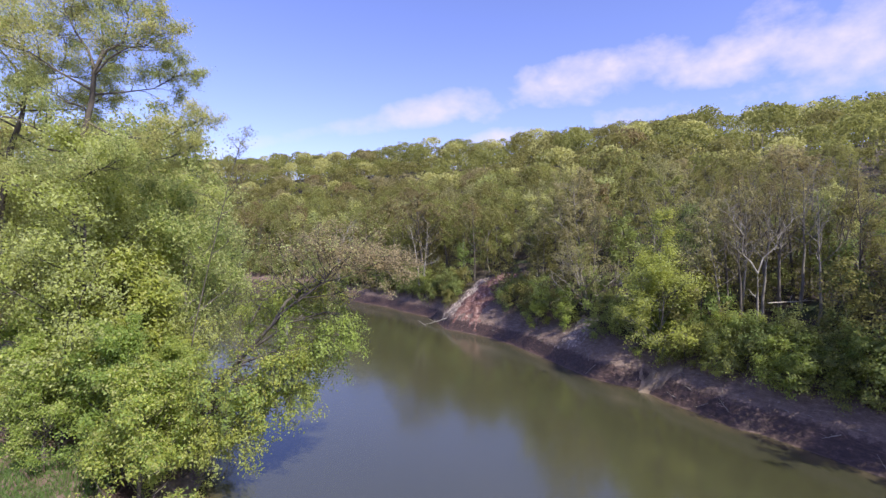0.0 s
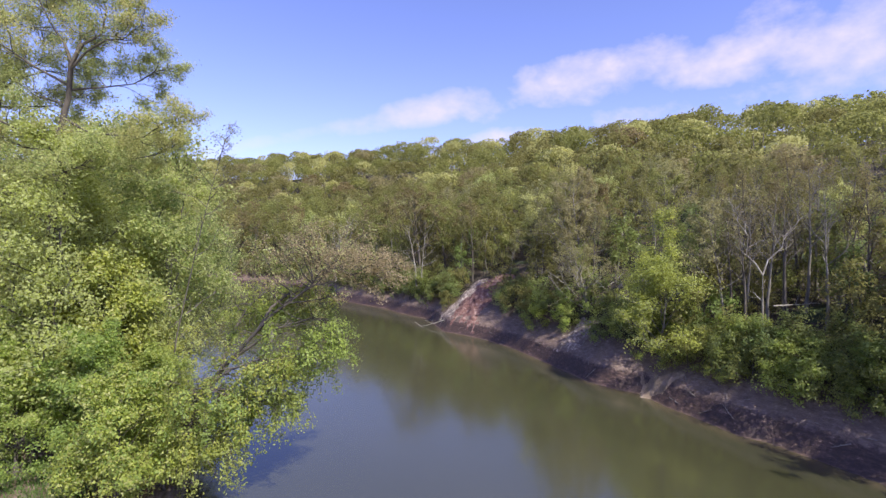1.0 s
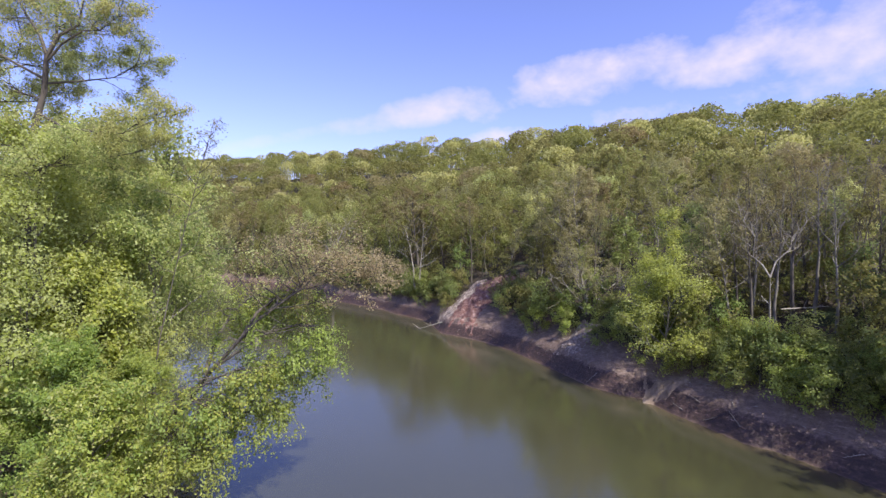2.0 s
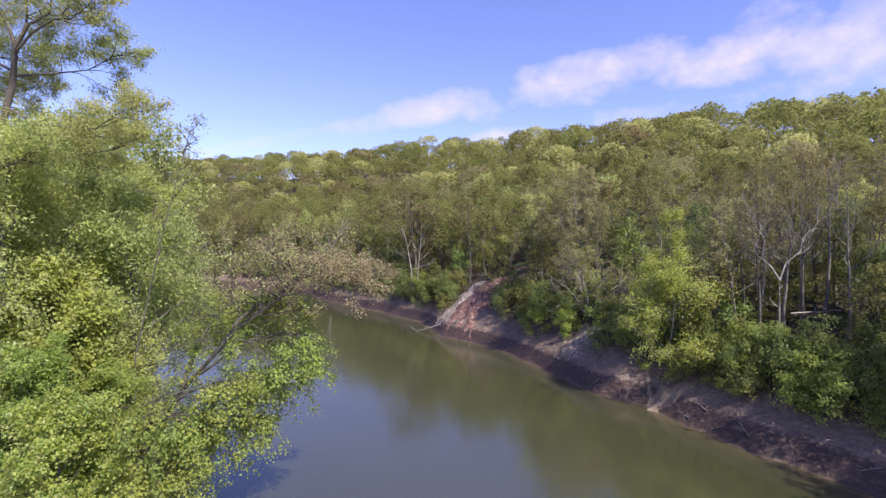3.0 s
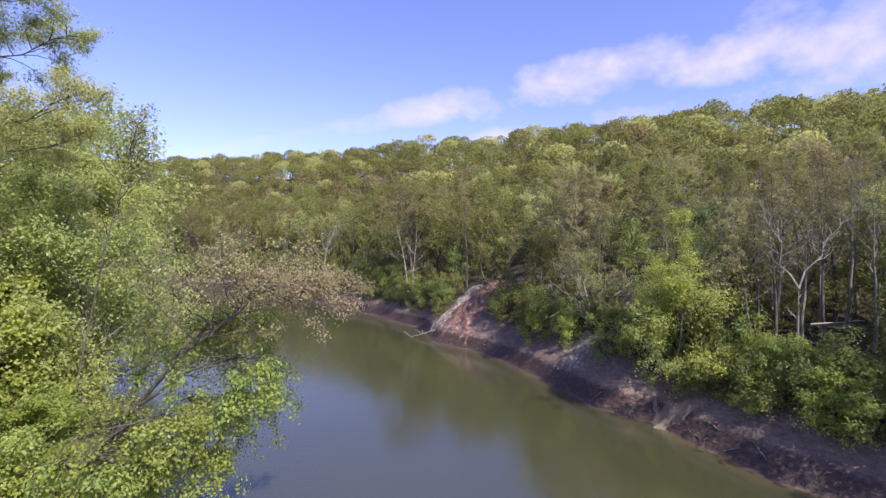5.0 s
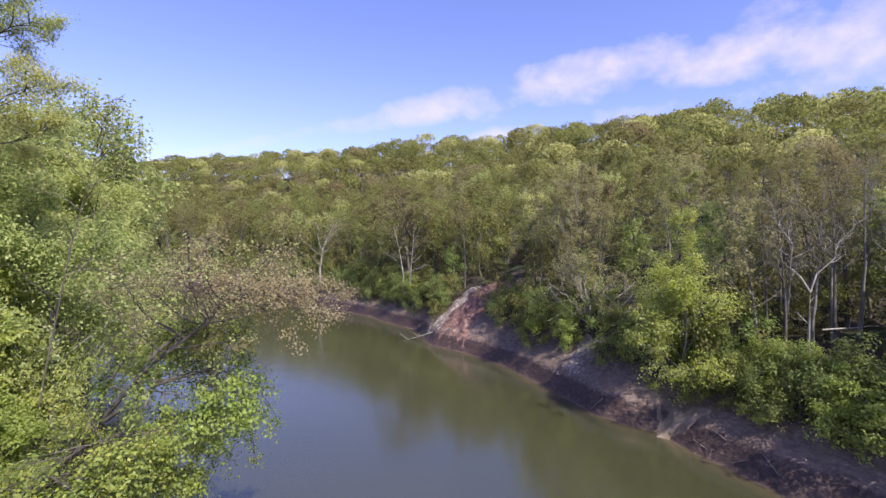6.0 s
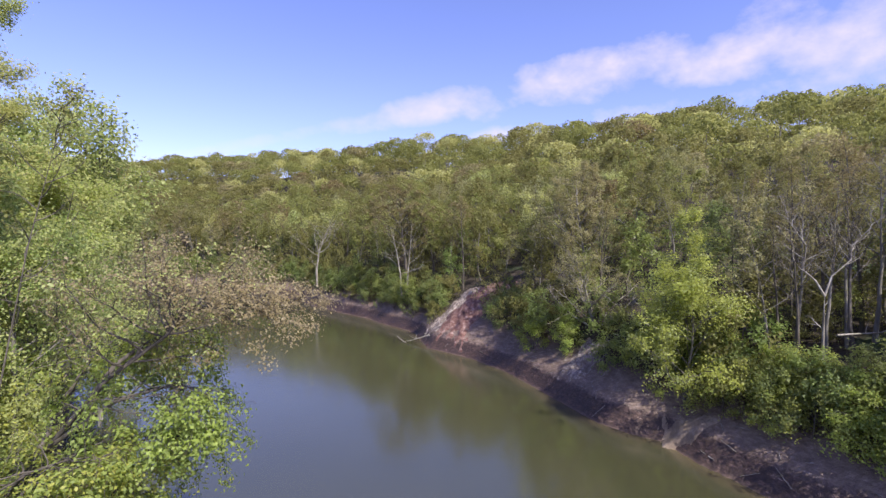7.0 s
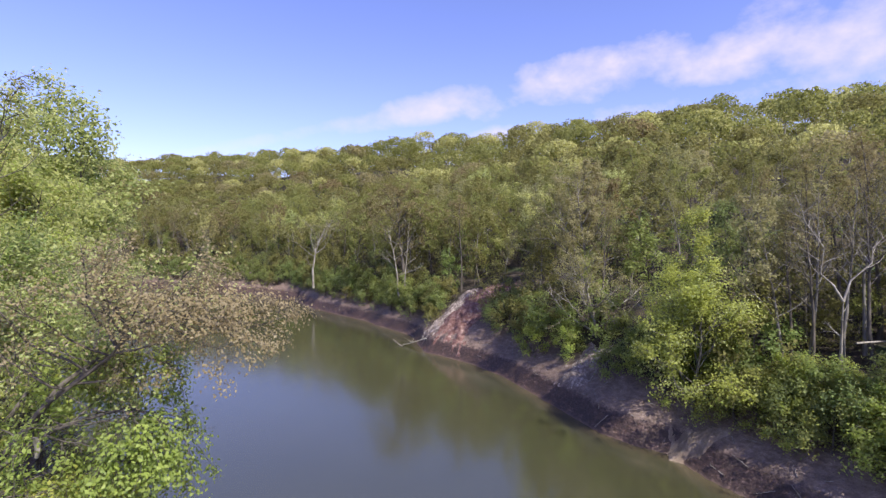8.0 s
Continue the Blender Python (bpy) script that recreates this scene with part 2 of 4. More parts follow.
# ---- mesh helpers ----
def mesh_np(name, verts, faces, mats, slots=None, smooth=False):
    """A mesh from arrays; faces is one array of triangles or quads, or a list of such arrays."""
    me = bpy.data.meshes.new(name)
    verts = np.asarray(verts, np.float32).reshape(-1, 3)
    sets = [np.asarray(f, np.int32) for f in (faces if isinstance(faces, list) else [faces])]
    loops = np.concatenate([f.ravel() for f in sets])
    sizes = np.concatenate([np.full(len(f), f.shape[1], np.int32) for f in sets])
    me.vertices.add(len(verts))
    me.vertices.foreach_set("co", verts.ravel())
    me.loops.add(len(loops))
    me.loops.foreach_set("vertex_index", loops)
    me.polygons.add(len(sizes))
    me.polygons.foreach_set("loop_start", (np.cumsum(sizes) - sizes).astype(np.int32))
    if slots is not None:
        me.polygons.foreach_set("material_index", np.asarray(slots, np.int32))
    if smooth:
        me.polygons.foreach_set("use_smooth", np.ones(len(sizes), bool))
    for mt in (mats if isinstance(mats, (list, tuple)) else [mats]):
        me.materials.append(mt)
    me.update(calc_edges=True)
    me.validate()
    return me


def child(name, me, parent, label=""):
    ob = new(name, me)
    ob.parent = parent
    return tagged(ob, label) if label else ob


def thing(name, label, category, place=(0, 0, 0), turn=0, size=1.0, group="", kind=""):
    ob = new(name)
    ob.matrix_basis = pose(*place, 0, 0, turn) @ Matrix.Diagonal((size, size, size, 1))
    return tagged(ob, label, category, group, kind)


def tube(points, radii, sides):
    """A tapered tube along a line of points: its vertices and quads."""
    p = np.asarray(points, float)
    r = np.asarray(radii, float)
    d = np.gradient(p, axis=0)
    d /= np.linalg.norm(d, axis=1)[:, None] + 1e-9
    ref = np.array((0.31, 0.95, 0.05)) if abs(d[0, 2]) > 0.8 else np.array((0.02, 0.05, 1.0))
    u = np.cross(d, ref)
    u /= np.linalg.norm(u, axis=1)[:, None] + 1e-9
    v = np.cross(d, u)
    a = np.linspace(0, 2 * math.pi, sides, endpoint=False)
    ring = p[:, None, :] + r[:, None, None] * (np.cos(a)[None, :, None] * u[:, None, :] + np.sin(a)[None, :, None] * v[:, None, :])
    n = len(p)
    i, j = np.meshgrid(np.arange(n - 1), np.arange(sides), indexing="ij")
    k = (j + 1) % sides
    q = np.stack([i * sides + j, i * sides + k, (i + 1) * sides + k, (i + 1) * sides + j], -1).reshape(-1, 4)
    return ring.reshape(-1, 3), q


def join(pieces):
    vs, qs, base = [], [], 0
    for v, q in pieces:
        vs.append(v)
        qs.append(q + base)
        base += len(v)
    return np.concatenate(vs), np.concatenate(qs)


def unit(v):
    return v / (np.linalg.norm(v) + 1e-9)


def line(rng, start, way, length, steps, crook, rise):
    """A crooked line that bends towards rise (the pull upwards, or down if negative)."""
    pts, d = [np.asarray(start, float)], unit(np.asarray(way, float))
    for _ in range(steps):
        d = unit(d + rng.normal(0, crook, 3) + np.array((0, 0, rise)))
        pts.append(pts[-1] + d * length / steps)
    return np.array(pts)


def at(pts, t):
    x = t * (len(pts) - 1)
    i = min(int(x), len(pts) - 2)
    return pts[i] + (pts[i + 1] - pts[i]) * (x - i), unit(pts[i + 1] - pts[i])


def grow(seed, height, r0, path=None, clear=0.3, limbs=12, reach=0.4, rise=0.06, out_up=0.5, sub=6, twig=5, crook=0.16, fine=True, taper_top=0.55, droop=0.0, lift=0.0, half=False):
    """A tree's wood as tubes, and the points on its twigs where leaves grow."""
    rng = np.random.default_rng(seed)
    trunk = np.asarray(path, float) if path is not None else line(rng, (0, 0, -0.4), (rng.normal(0, 0.05), rng.normal(0, 0.05), 1), height * 0.93, 9, 0.06, 0.05)
    n = len(trunk)
    s = np.linspace(0, 1, n)
    wood = [tube(trunk, r0 * (1.25 * (1 - s) ** 3 * 0.35 + 1 - 0.88 * s), 8 if fine else 6 if half else 5)]
    tips, az = [], rng.uniform(0, 6.28)
    for k in range(limbs):
        t = clear + (0.98 - clear) * (k + rng.uniform(0, 0.8)) / limbs
        p, d = at(trunk, min(t, 0.99))
        az += 2.4 + rng.normal(0, 0.35)
        side = np.array((math.cos(az), math.sin(az), 0))
        f = (t - clear) / (1 - clear)
        ln = height * reach * (1.0 - taper_top * f) * (0.75 + 0.25 * math.sin(math.pi * min(1, f + 0.25))) * rng.uniform(0.75, 1.2)
        limb = line(rng, p, side + d * (out_up + 0.5 * f) + np.array((0, 0, lift)), ln, 6 if fine else 4, crook, rise)
        rl = max(0.025, r0 * 0.42 * (1 - 0.65 * f))
        if fine or half:
            wood.append(tube(limb, np.linspace(rl, rl * 0.22, len(limb)), 5 if fine else 4))
        else:
            wood.append(tube(limb[::2], (rl, rl * 0.6, rl * 0.25), 3))
        for m in range(sub):
            t2 = 0.28 + 0.72 * (m + rng.uniform(0, 1)) / sub
            p2, d2 = at(limb, min(t2, 0.99))
            w = unit(d2 + rng.normal(0, 0.65, 3) + np.array((0, 0, 0.12 - droop)))
            l2 = ln * 0.5 * (1.15 - 0.6 * t2) * rng.uniform(0.7, 1.3)
            br = line(rng, p2, w, l2, 4, crook * 1.2, rise * 0.7 - droop * 0.35)
            if fine:
                wood.append(tube(br, np.linspace(rl * 0.36, rl * 0.1, 5), 3))
            elif half:
                wood.append(tube(br[::2], (rl * 0.4, rl * 0.25, rl * 0.12), 3))
            tips.append(br[2:])
            for _ in range(twig):
                p3, d3 = at(br, rng.uniform(0.3, 1.0))
                tw = line(rng, p3, unit(d3 + rng.normal(0, 0.7, 3)), l2 * 0.38 * rng.uniform(0.6, 1.4), 2, 0.2, -droop * 0.5)
                if fine:
                    wood.append(tube(tw, (rl * 0.13, rl * 0.09, rl * 0.05), 3))
                tips.append(tw)
        tips.append(limb[3:])
    tips.append(trunk[-2:])
    return join(wood), np.concatenate(tips)


def leaves(seed, tips, count, size, scatter, up=0.35, slim=0.62, clump=14, outward=0.9, small=False, loose=0.58):
    """Leaves as small folded blades, in clumps round the twigs, turned to the light on the outside of crown and clump."""
    rng = np.random.default_rng(seed)
    mids = tips[rng.integers(0, len(tips), max(1, count // clump))]
    off = rng.normal(0, scatter, (count, 3)) * (1, 1, 0.75)
    m = mids[rng.integers(0, len(mids), count)]
    c = m + off
    heart = tips.mean(0) - (0, 0, 0.25 * np.ptp(tips[:, 2]))
    way = c - heart
    way /= np.linalg.norm(way, axis=1)[:, None] + 1e-9
    nrm = rng.normal(0, loose, (count, 3)) + way * outward + off / (scatter + 1e-9) * 0.35 + (0, 0, up)
    nrm /= np.linalg.norm(nrm, axis=1)[:, None]
    u = np.cross(nrm, rng.normal(0, 1, (count, 3)))
    u /= np.linalg.norm(u, axis=1)[:, None] + 1e-9
    v = np.cross(nrm, u)
    s = size * rng.uniform(0.6, 1.4, (count, 1))
    if small:
        verts = np.stack([c - u * s * 0.5, c + v * s * slim * 0.9, c + u * s * 0.5], 1).reshape(-1, 3)
        return verts, np.arange(count * 3).reshape(-1, 3)
    fold = nrm * s * 0.12
    verts = np.stack([c - u * s * 0.5, c + v * s * slim * 0.5 + fold - u * s * 0.06, c + u * s * 0.5, c - v * s * slim * 0.5 + fold - u * s * 0.06], 1).reshape(-1, 3)
    return verts, np.arange(count * 4).reshape(-1, 4)


# ---- the lie of the land ----
RIGHT = np.array([(70, -700), (60, -200), (48, -40), (38, 0), (32.5, 17), (28.2, 29.0), (25.8, 33.7), (24.4, 36.4), (23.0, 37.5), (21.6, 41.2), (20.4, 43.6), (19.5, 47.2), (17.5, 48.7), (15.7, 50.9), (14.1, 55.2), (12.2, 60.2), (9.8, 66.2), (6.6, 71.3), (2.8, 75.3), (0.6, 77.2), (-0.6, 82), (-1.8, 87.6), (-4.8, 91.6), (-8.6, 96.2), (-11.2, 100.6), (-17.2, 106.6), (-25.4, 115.7), (-33.2, 129), (-45.3, 137), (-68, 147), (-110, 158), (-200, 168), (-900, 210)], float)
LEFT = np.array([(5, -700), (0, -200), (-7, -40), (-10.5, 0), (-12.5, 14), (-14.2, 26), (-15.3, 30.4), (-17, 34), (-22, 41), (-29, 51), (-38, 64), (-55, 84), (-80, 103), (-120, 116), (-210, 124), (-900, 160)], float)


def dist_to(line_pts, xy):
    best = np.full(len(xy), 1e9)
    for a, b in zip(line_pts[:-1], line_pts[1:]):
        ab = b - a
        t = np.clip(((xy - a) @ ab) / (ab @ ab), 0, 1)
        best = np.minimum(best, np.hypot(*(xy - a - t[:, None] * ab).T))
    return best


def in_river(xy):
    poly = np.concatenate([RIGHT, LEFT[::-1]])
    x, y = xy.T
    inside = np.zeros(len(xy), bool)
    for (x0, y0), (x1, y1) in zip(poly, np.roll(poly, -1, 0)):
        cut = (y0 > y) != (y1 > y)
        inside ^= cut & (x < (x1 - x0) * (y - y0) / (y1 - y0 + 1e-12) + x0)
    return inside


def wobble(xy, scale, seed):
    """Smooth uneven ground from a few crossing waves."""
    rng = np.random.default_rng(seed)
    z = np.zeros(len(xy))
    for k in range(9):
        a = rng.uniform(0, 2 * math.pi)
        w = 2 * math.pi / (scale * rng.uniform(0.5, 1.6))
        z += np.sin((xy @ np.array((math.cos(a), math.sin(a)))) * w + rng.uniform(0, 6.28)) / 9
    return z


def height_at(xy):
    xy = np.atleast_2d(np.asarray(xy, float))
    dr, dl, wet = dist_to(RIGHT, xy), dist_to(LEFT, xy), in_river(xy)
    right = np.interp(dr, [0, 0.3, 1.0, 1.6, 3.6, 5, 8], [0, 0.25, 1.55, 2.05, 3.5, 4.8, 7.0])     # a dark cut face, a terrace of silt, the wooded slope
    ridge = np.interp(xy[:, 0], [-200, -145, -50, -9, 43, 105, 160], [160, 150, 118, 93, 108, 134, 146])
    rise = np.interp(xy[:, 0], [-250, -60, 0, 30, 45, 70, 95, 115], [1.17, 1.11, 1.0, 1.01, 1.05, 1.075, 1.03, 0.94])
    right = right + rise * np.interp((dr - 8) / (ridge - 8), [0, 0.2, 0.5, 0.8, 1, 1.2, 20], [0, 6.2, 17.0, 31.5, 38.5, 39.5, 34])
    left = np.interp(dl, [0, 1.5, 3.0, 5, 12, 60, 400, 3000], [0, 0.35, 1.7, 2.4, 2.8, 3.4, 6, 8])
    bed = -np.minimum(np.minimum(dr, dl) * 0.3, 2.0)
    on_right = dr < dl
    land = np.where(on_right, right, left)
    d = np.minimum(dr, dl)
    rough = np.clip(d / 3, 0, 1)
    land = land + rough * (0.35 * wobble(xy, 3.0, 3) + 0.5 * np.clip(d / 12, 0, 1) * wobble(xy, 11.0, 4)) + np.clip((d - 40) / 60, 0, 1) * 2.5 * wobble(xy, 70, 5)
    return np.where(wet, bed, land)


def ground_z(x, y):
    return float(height_at([(x, y)])[0])


def axis(fine_a, fine_b, step, reach):
    core = np.arange(fine_a, fine_b + step / 2, step)
    grow_by = step * 1.22 ** np.arange(1, 60)
    lo, hi = fine_a - np.cumsum(grow_by), fine_b + np.cumsum(grow_by)
    return np.concatenate([lo[lo > -reach][::-1], core, hi[hi < reach]])


def grid_mesh(xs, ys, zfun):
    gx, gy = np.meshgrid(xs, ys)
    xy = np.stack([gx.ravel(), gy.ravel()], 1)
    z = zfun(xy)
    w, h = len(xs), len(ys)
    i = (np.arange(h - 1)[:, None] * w + np.arange(w - 1)[None, :]).ravel()
    return np.column_stack([xy, z]), np.stack([i, i + 1, i + w + 1, i + w], 1)


v, q = grid_mesh(axis(-34, 42, 0.42, 2600), axis(14, 112, 0.45, 2600), height_at)
tagged(new("ground", mesh_np("ground", v, q, GROUND, smooth=True)), "dark muddy river banks rising to brown leaf-littered forest floor", "ground", kind="structure")
v, q = grid_mesh(axis(-34, 42, 0.9, 900), axis(16, 112, 0.9, 720), lambda xy: np.zeros(len(xy)))
water = new("water", mesh_np("water", v, q, WATER))
from_bank = water.data.attributes.new("from_bank", "FLOAT", "POINT")
from_bank.data.foreach_set("value", np.minimum(dist_to(RIGHT, v[:, :2]), 0.5 * dist_to(LEFT, v[:, :2])).astype(np.float32))
tagged(water, "calm turbid green-brown river water reflecting sky and trees", "river", kind="structure")


# ---- trees ----
def wood_mesh(name, wood, mat):
    return mesh_np(name, wood[0], wood[1], mat, smooth=True)


KINDS = {}


def tree_kind(key, name, label, wood, tips, bark, crowns, group, look_of=None):
    """One kind of tree, built once: its trunk with limbs, and its crown. crowns: (leaf material, count, size, scatter) rows."""
    root = thing(name, label, "tree", (0, 0, -500), group=group)
    child("trunk", wood_mesh("trunk", wood, bark), root)
    for i, (mat, count, size, scatter) in enumerate(crowns):
        lv = leaves(hash_of(key) + i, tips, count, size, scatter, **(look_of or {}))
        child("crown", mesh_np("crown", *lv, mat), root)
    KINDS[key] = root
    return root


def hash_of(key):
    return sum((i + 3) * ord(c) for i, c in enumerate(key))


PLACED = {}


def plant(key, x, y, turn=0.0, size=1.0, label="", z=None):
    m = pose(x, y, ground_z(x, y) - 0.15 if z is None else z, 0, 0, turn)
    src = KINDS[key]
    if key in PLACED:
        ob = copy_thing(src, m)
    else:
        ob = src
        ob.matrix_basis = m
    PLACED[key] = PLACED.get(key, 0) + 1
    ob.scale = (size, size, size)
    if label:
        ob["label"] = label
    return ob


def lobed_crown(seed, lobes, size, middle, high=0.35):
    """Points on the lumpy outside of a round crown."""
    rng = np.random.default_rng(seed)
    pts = []
    for _ in range(lobes):
        c = unit(rng.normal(0, 1, 3) + (0, 0, high)) * rng.uniform(0.6, 0.8)
        d = rng.normal(0, 1, (90, 3)) + c * 0.9
        d /= np.linalg.norm(d, axis=1)[:, None]
        pts.append((c + d * rng.uniform(0.3, 0.45)) * size + (0, 0, middle))
    return np.concatenate(pts)


# woodland trees of the far bank, in five looks
WOODS = "woodland trees of the far bank"
for i, (mat, bark, lab) in enumerate([
        (LEAF_OLIVE, BARK_GREY, "tall woodland tree with thin olive spring leaves"),
        (LEAF_BRONZE, BARK_DARK, "tall woodland tree with bronze-tinted budding crown"),
        (LEAF_YELLOW, BARK_GREY, "tall woodland tree with pale yellow-green young leaves"),
        (LEAF_SPRING, BARK_DARK, "woodland tree with fresh yellow-green spring leaves"),
        (LEAF_BUFF, BARK_GREY, "woodland tree with sparse buff-grey spring buds")]):
    wd, tp = grow(40 + i, 17, 0.17, clear=0.34, limbs=14, reach=0.37, sub=5, twig=3, fine=False, half=True, out_up=0.65, taper_top=0.3)
    tree_kind("wood%d" % i, "woodland_tree", lab, wd, tp, bark, [(mat, 3600 if i < 4 else 2500, 0.29, 0.30)], WOODS, dict(small=True, clump=16, loose=0.65, outward=0.7, up=0.4))
    wd, tp = grow(140 + i, 17, 0.17, clear=0.3, limbs=11, reach=0.34, sub=5, twig=3, fine=False, out_up=0.8, taper_top=0.45)
    tree_kind("far%d" % i, "woodland_tree", lab, wd, np.concatenate([lobed_crown(240 + i, 13, (4.0, 4.0, 4.4), 11.5), tp]), bark, [(mat, 2200 if i < 4 else 1500, 0.38, 0.2)], WOODS, dict(small=True, clump=2, loose=0.65, outward=0.7, up=0.4))
for i, (mat, n, lab) in enumerate([(LEAF_OLIVE, 1500, "slender half-bare woodland tree with a long grey trunk"), (LEAF_BRONZE, 1100, "slender nearly bare woodland tree with dark upright limbs")]):
    wd, tp = grow(50 + i, 18, 0.15, clear=0.42, limbs=11, reach=0.24, sub=5, twig=2, out_up=1.1, crook=0.2, rise=0.1)
    tree_kind("bare%d" % i, "woodland_tree", lab, wd, tp, (BARK_GREY, BARK_DARK)[i], [(mat, n * 9 // 5, 0.165, 0.45)], WOODS, dict(small=True, clump=7))
for i, (mat, lab) in enumerate([(LEAF_FRESH, "slender green understorey tree on the wooded slope"), (LEAF_OLIVE, "slender olive understorey tree on the wooded slope"), (LEAF_DEEP, "bushy dark green understorey tree on the wooded slope")]):
    wd, tp = grow(60 + i, 8.5, 0.09, clear=0.1, limbs=12, reach=0.36, sub=5, twig=3, fine=False, out_up=0.7)
    tree_kind("under%d" % i, "understorey_tree", lab, wd, tp, BARK_DARK, [(mat, 1500, 0.27, 0.4)], WOODS, dict(small=True, clump=6))


def scatter(seed, box, near, far, gap, most, keep):
    """Spots on the far bank's land, between two distances from the water, no closer than gap."""
    rng = np.random.default_rng(seed)
    xy = rng.uniform((box[0], box[2]), (box[1], box[3]), (40000, 2))
    dr, dl = dist_to(RIGHT, xy), dist_to(LEFT, xy)
    xy = xy[~in_river(xy) & (dr < dl) & (dr > near) & (dr < far) & keep(xy)]
    cells, got = {}, []
    for x, y in xy:
        c = (int(x // gap), int(y // gap))
        if any((x - a) ** 2 + (y - b) ** 2 < gap * gap for i in (-1, 0, 1) for j in (-1, 0, 1) for a, b in cells.get((c[0] + i, c[1] + j), ())):
            continue
        cells.setdefault(c, []).append((x, y))
        got.append((x, y))
        if len(got) >= most:
            break
    return np.array(got)


def in_view(xy):
    # wider than the view on the right: unseen trees kept for their shade
    return (xy[:, 0] < 0.8 * xy[:, 1] + 42) & (xy[:, 0] > -1.0 * xy[:, 1] - 10)


rng = np.random.default_rng(7)
clearing = lambda xy: in_view(xy) & (dist_to(np.array([(1.6, 76.6), (12.4, 85.6)]), xy) > 5.2) & (np.hypot(xy[:, 0] - 30, xy[:, 1] - 42) > 4.5) & (np.hypot(xy[:, 0] - 22.5, xy[:, 1] - 57.0) > 5.5)
for x, y in scatter(7, (-130, 85, 4, 190), 6.5, 42, 4.3, 310, clearing):
    kind = "wood%d" % rng.choice(5, p=[0.44, 0.12, 0.08, 0.22, 0.14] if y > 75 or x < 15 else [0.50, 0.12, 0.06, 0.16, 0.16])
    if dist_to(RIGHT, np.array([(x, y)]))[0] < (26 if y < 66 else 12) and rng.random() < (0.6 if y < 66 else 0.45):
        kind = "bare%d" % rng.integers(2)
    if y > 88 and kind[0] == "w":
        kind = "far" + kind[-1]
    plant(kind, x, y, rng.uniform(0, 360), rng.uniform(0.8, 1.06) * (0.6 if x > 40 else 0.72 if y < 60 else 0.82 if y < 85 else 0.9))
for x, y in scatter(8, (-110, 70, 10, 180), 4.6, 26, 3.6, 190, clearing):
    plant("under%d" % rng.choice(3, p=[0.22, 0.58, 0.2]), x, y, rng.uniform(0, 360), rng.uniform(0.7, 1.2))


# unseen trees right of the view, added to shade the far bank
for x, y, k in [(36.5, 25.5, 1), (39, 27.5, 0), (37, 21, 0), (41, 23, 1), (40.5, 31, 0), (39.5, 16.5, 0), (43, 18, 0)]:
    plant("wood%d" % k, x, y, x * 50 % 360, 0.9)


for x, y, k, s in [(30.4, 45.6, 1, 0.5), (32.2, 46.2, 0, 0.55), (34.4, 45.4, 1, 0.6), (36.2, 43.4, 2, 0.55), (31.2, 48.4, 1, 0.8), (34.0, 48.6, 1, 0.75), (37.0, 46.6, 0, 0.8), (38.4, 42.0, 1, 0.7), (30.0, 41.2, 1, 0.28), (32.6, 41.0, 1, 0.3), (34.8, 41.0, 2, 0.42), (31.0, 38.6, 0, 0.3), (33.4, 38.4, 1, 0.45), (29.0, 46.6, 1, 0.5), (36.4, 39.4, 1, 0.6)]:
    plant("under%d" % k, x, y, x * 97 % 360, s)
for x, y, k, s in [(31.6, 45.0, 0, 0.8), (33.8, 46.4, 1, 0.9), (35.6, 44.0, 0, 0.85), (29.6, 47.6, 1, 0.85), (35.2, 40.2, 1, 0.75), (32.0, 50.2, 0, 0.9), (27.4, 46.2, 1, 0.7)]:
    plant("bare%d" % k, x, y, x * 61 % 360, s)
for i, (bark, lab) in enumerate([(BARK_GREY, "leafless pole-like tree with grey twigs"), (BARK_DARK, "leafless pole-like tree with purple-brown twigs")]):
    wd, tp = grow(75 + i, 16, 0.15, clear=0.45, limbs=13, reach=0.27, sub=6, twig=4, out_up=1.0, crook=0.2, rise=0.08)
    tree_kind("pole%d" % i, "woodland_tree", lab, wd, tp, bark, [(LEAF_BRONZE, 500, 0.13, 0.3)], WOODS, dict(small=True, clump=4))
for x, y, k, s in [(29.6, 44.4, 0, 0.82), (30.8, 43.4, 1, 0.85), (31.6, 46.8, 1, 0.9), (28.6, 46.0, 0, 0.85), (33.2, 44.6, 0, 0.9), (27.6, 44.6, 1, 0.8), (34.6, 42.0, 1, 0.85), (32.4, 41.2, 0, 0.8), (30.2, 48.2, 1, 0.95), (35.8, 46.6, 0, 0.9), (26.4, 47.2, 1, 0.75)]:
    plant("pole%d" % k, x, y, x * 71 % 360, s)


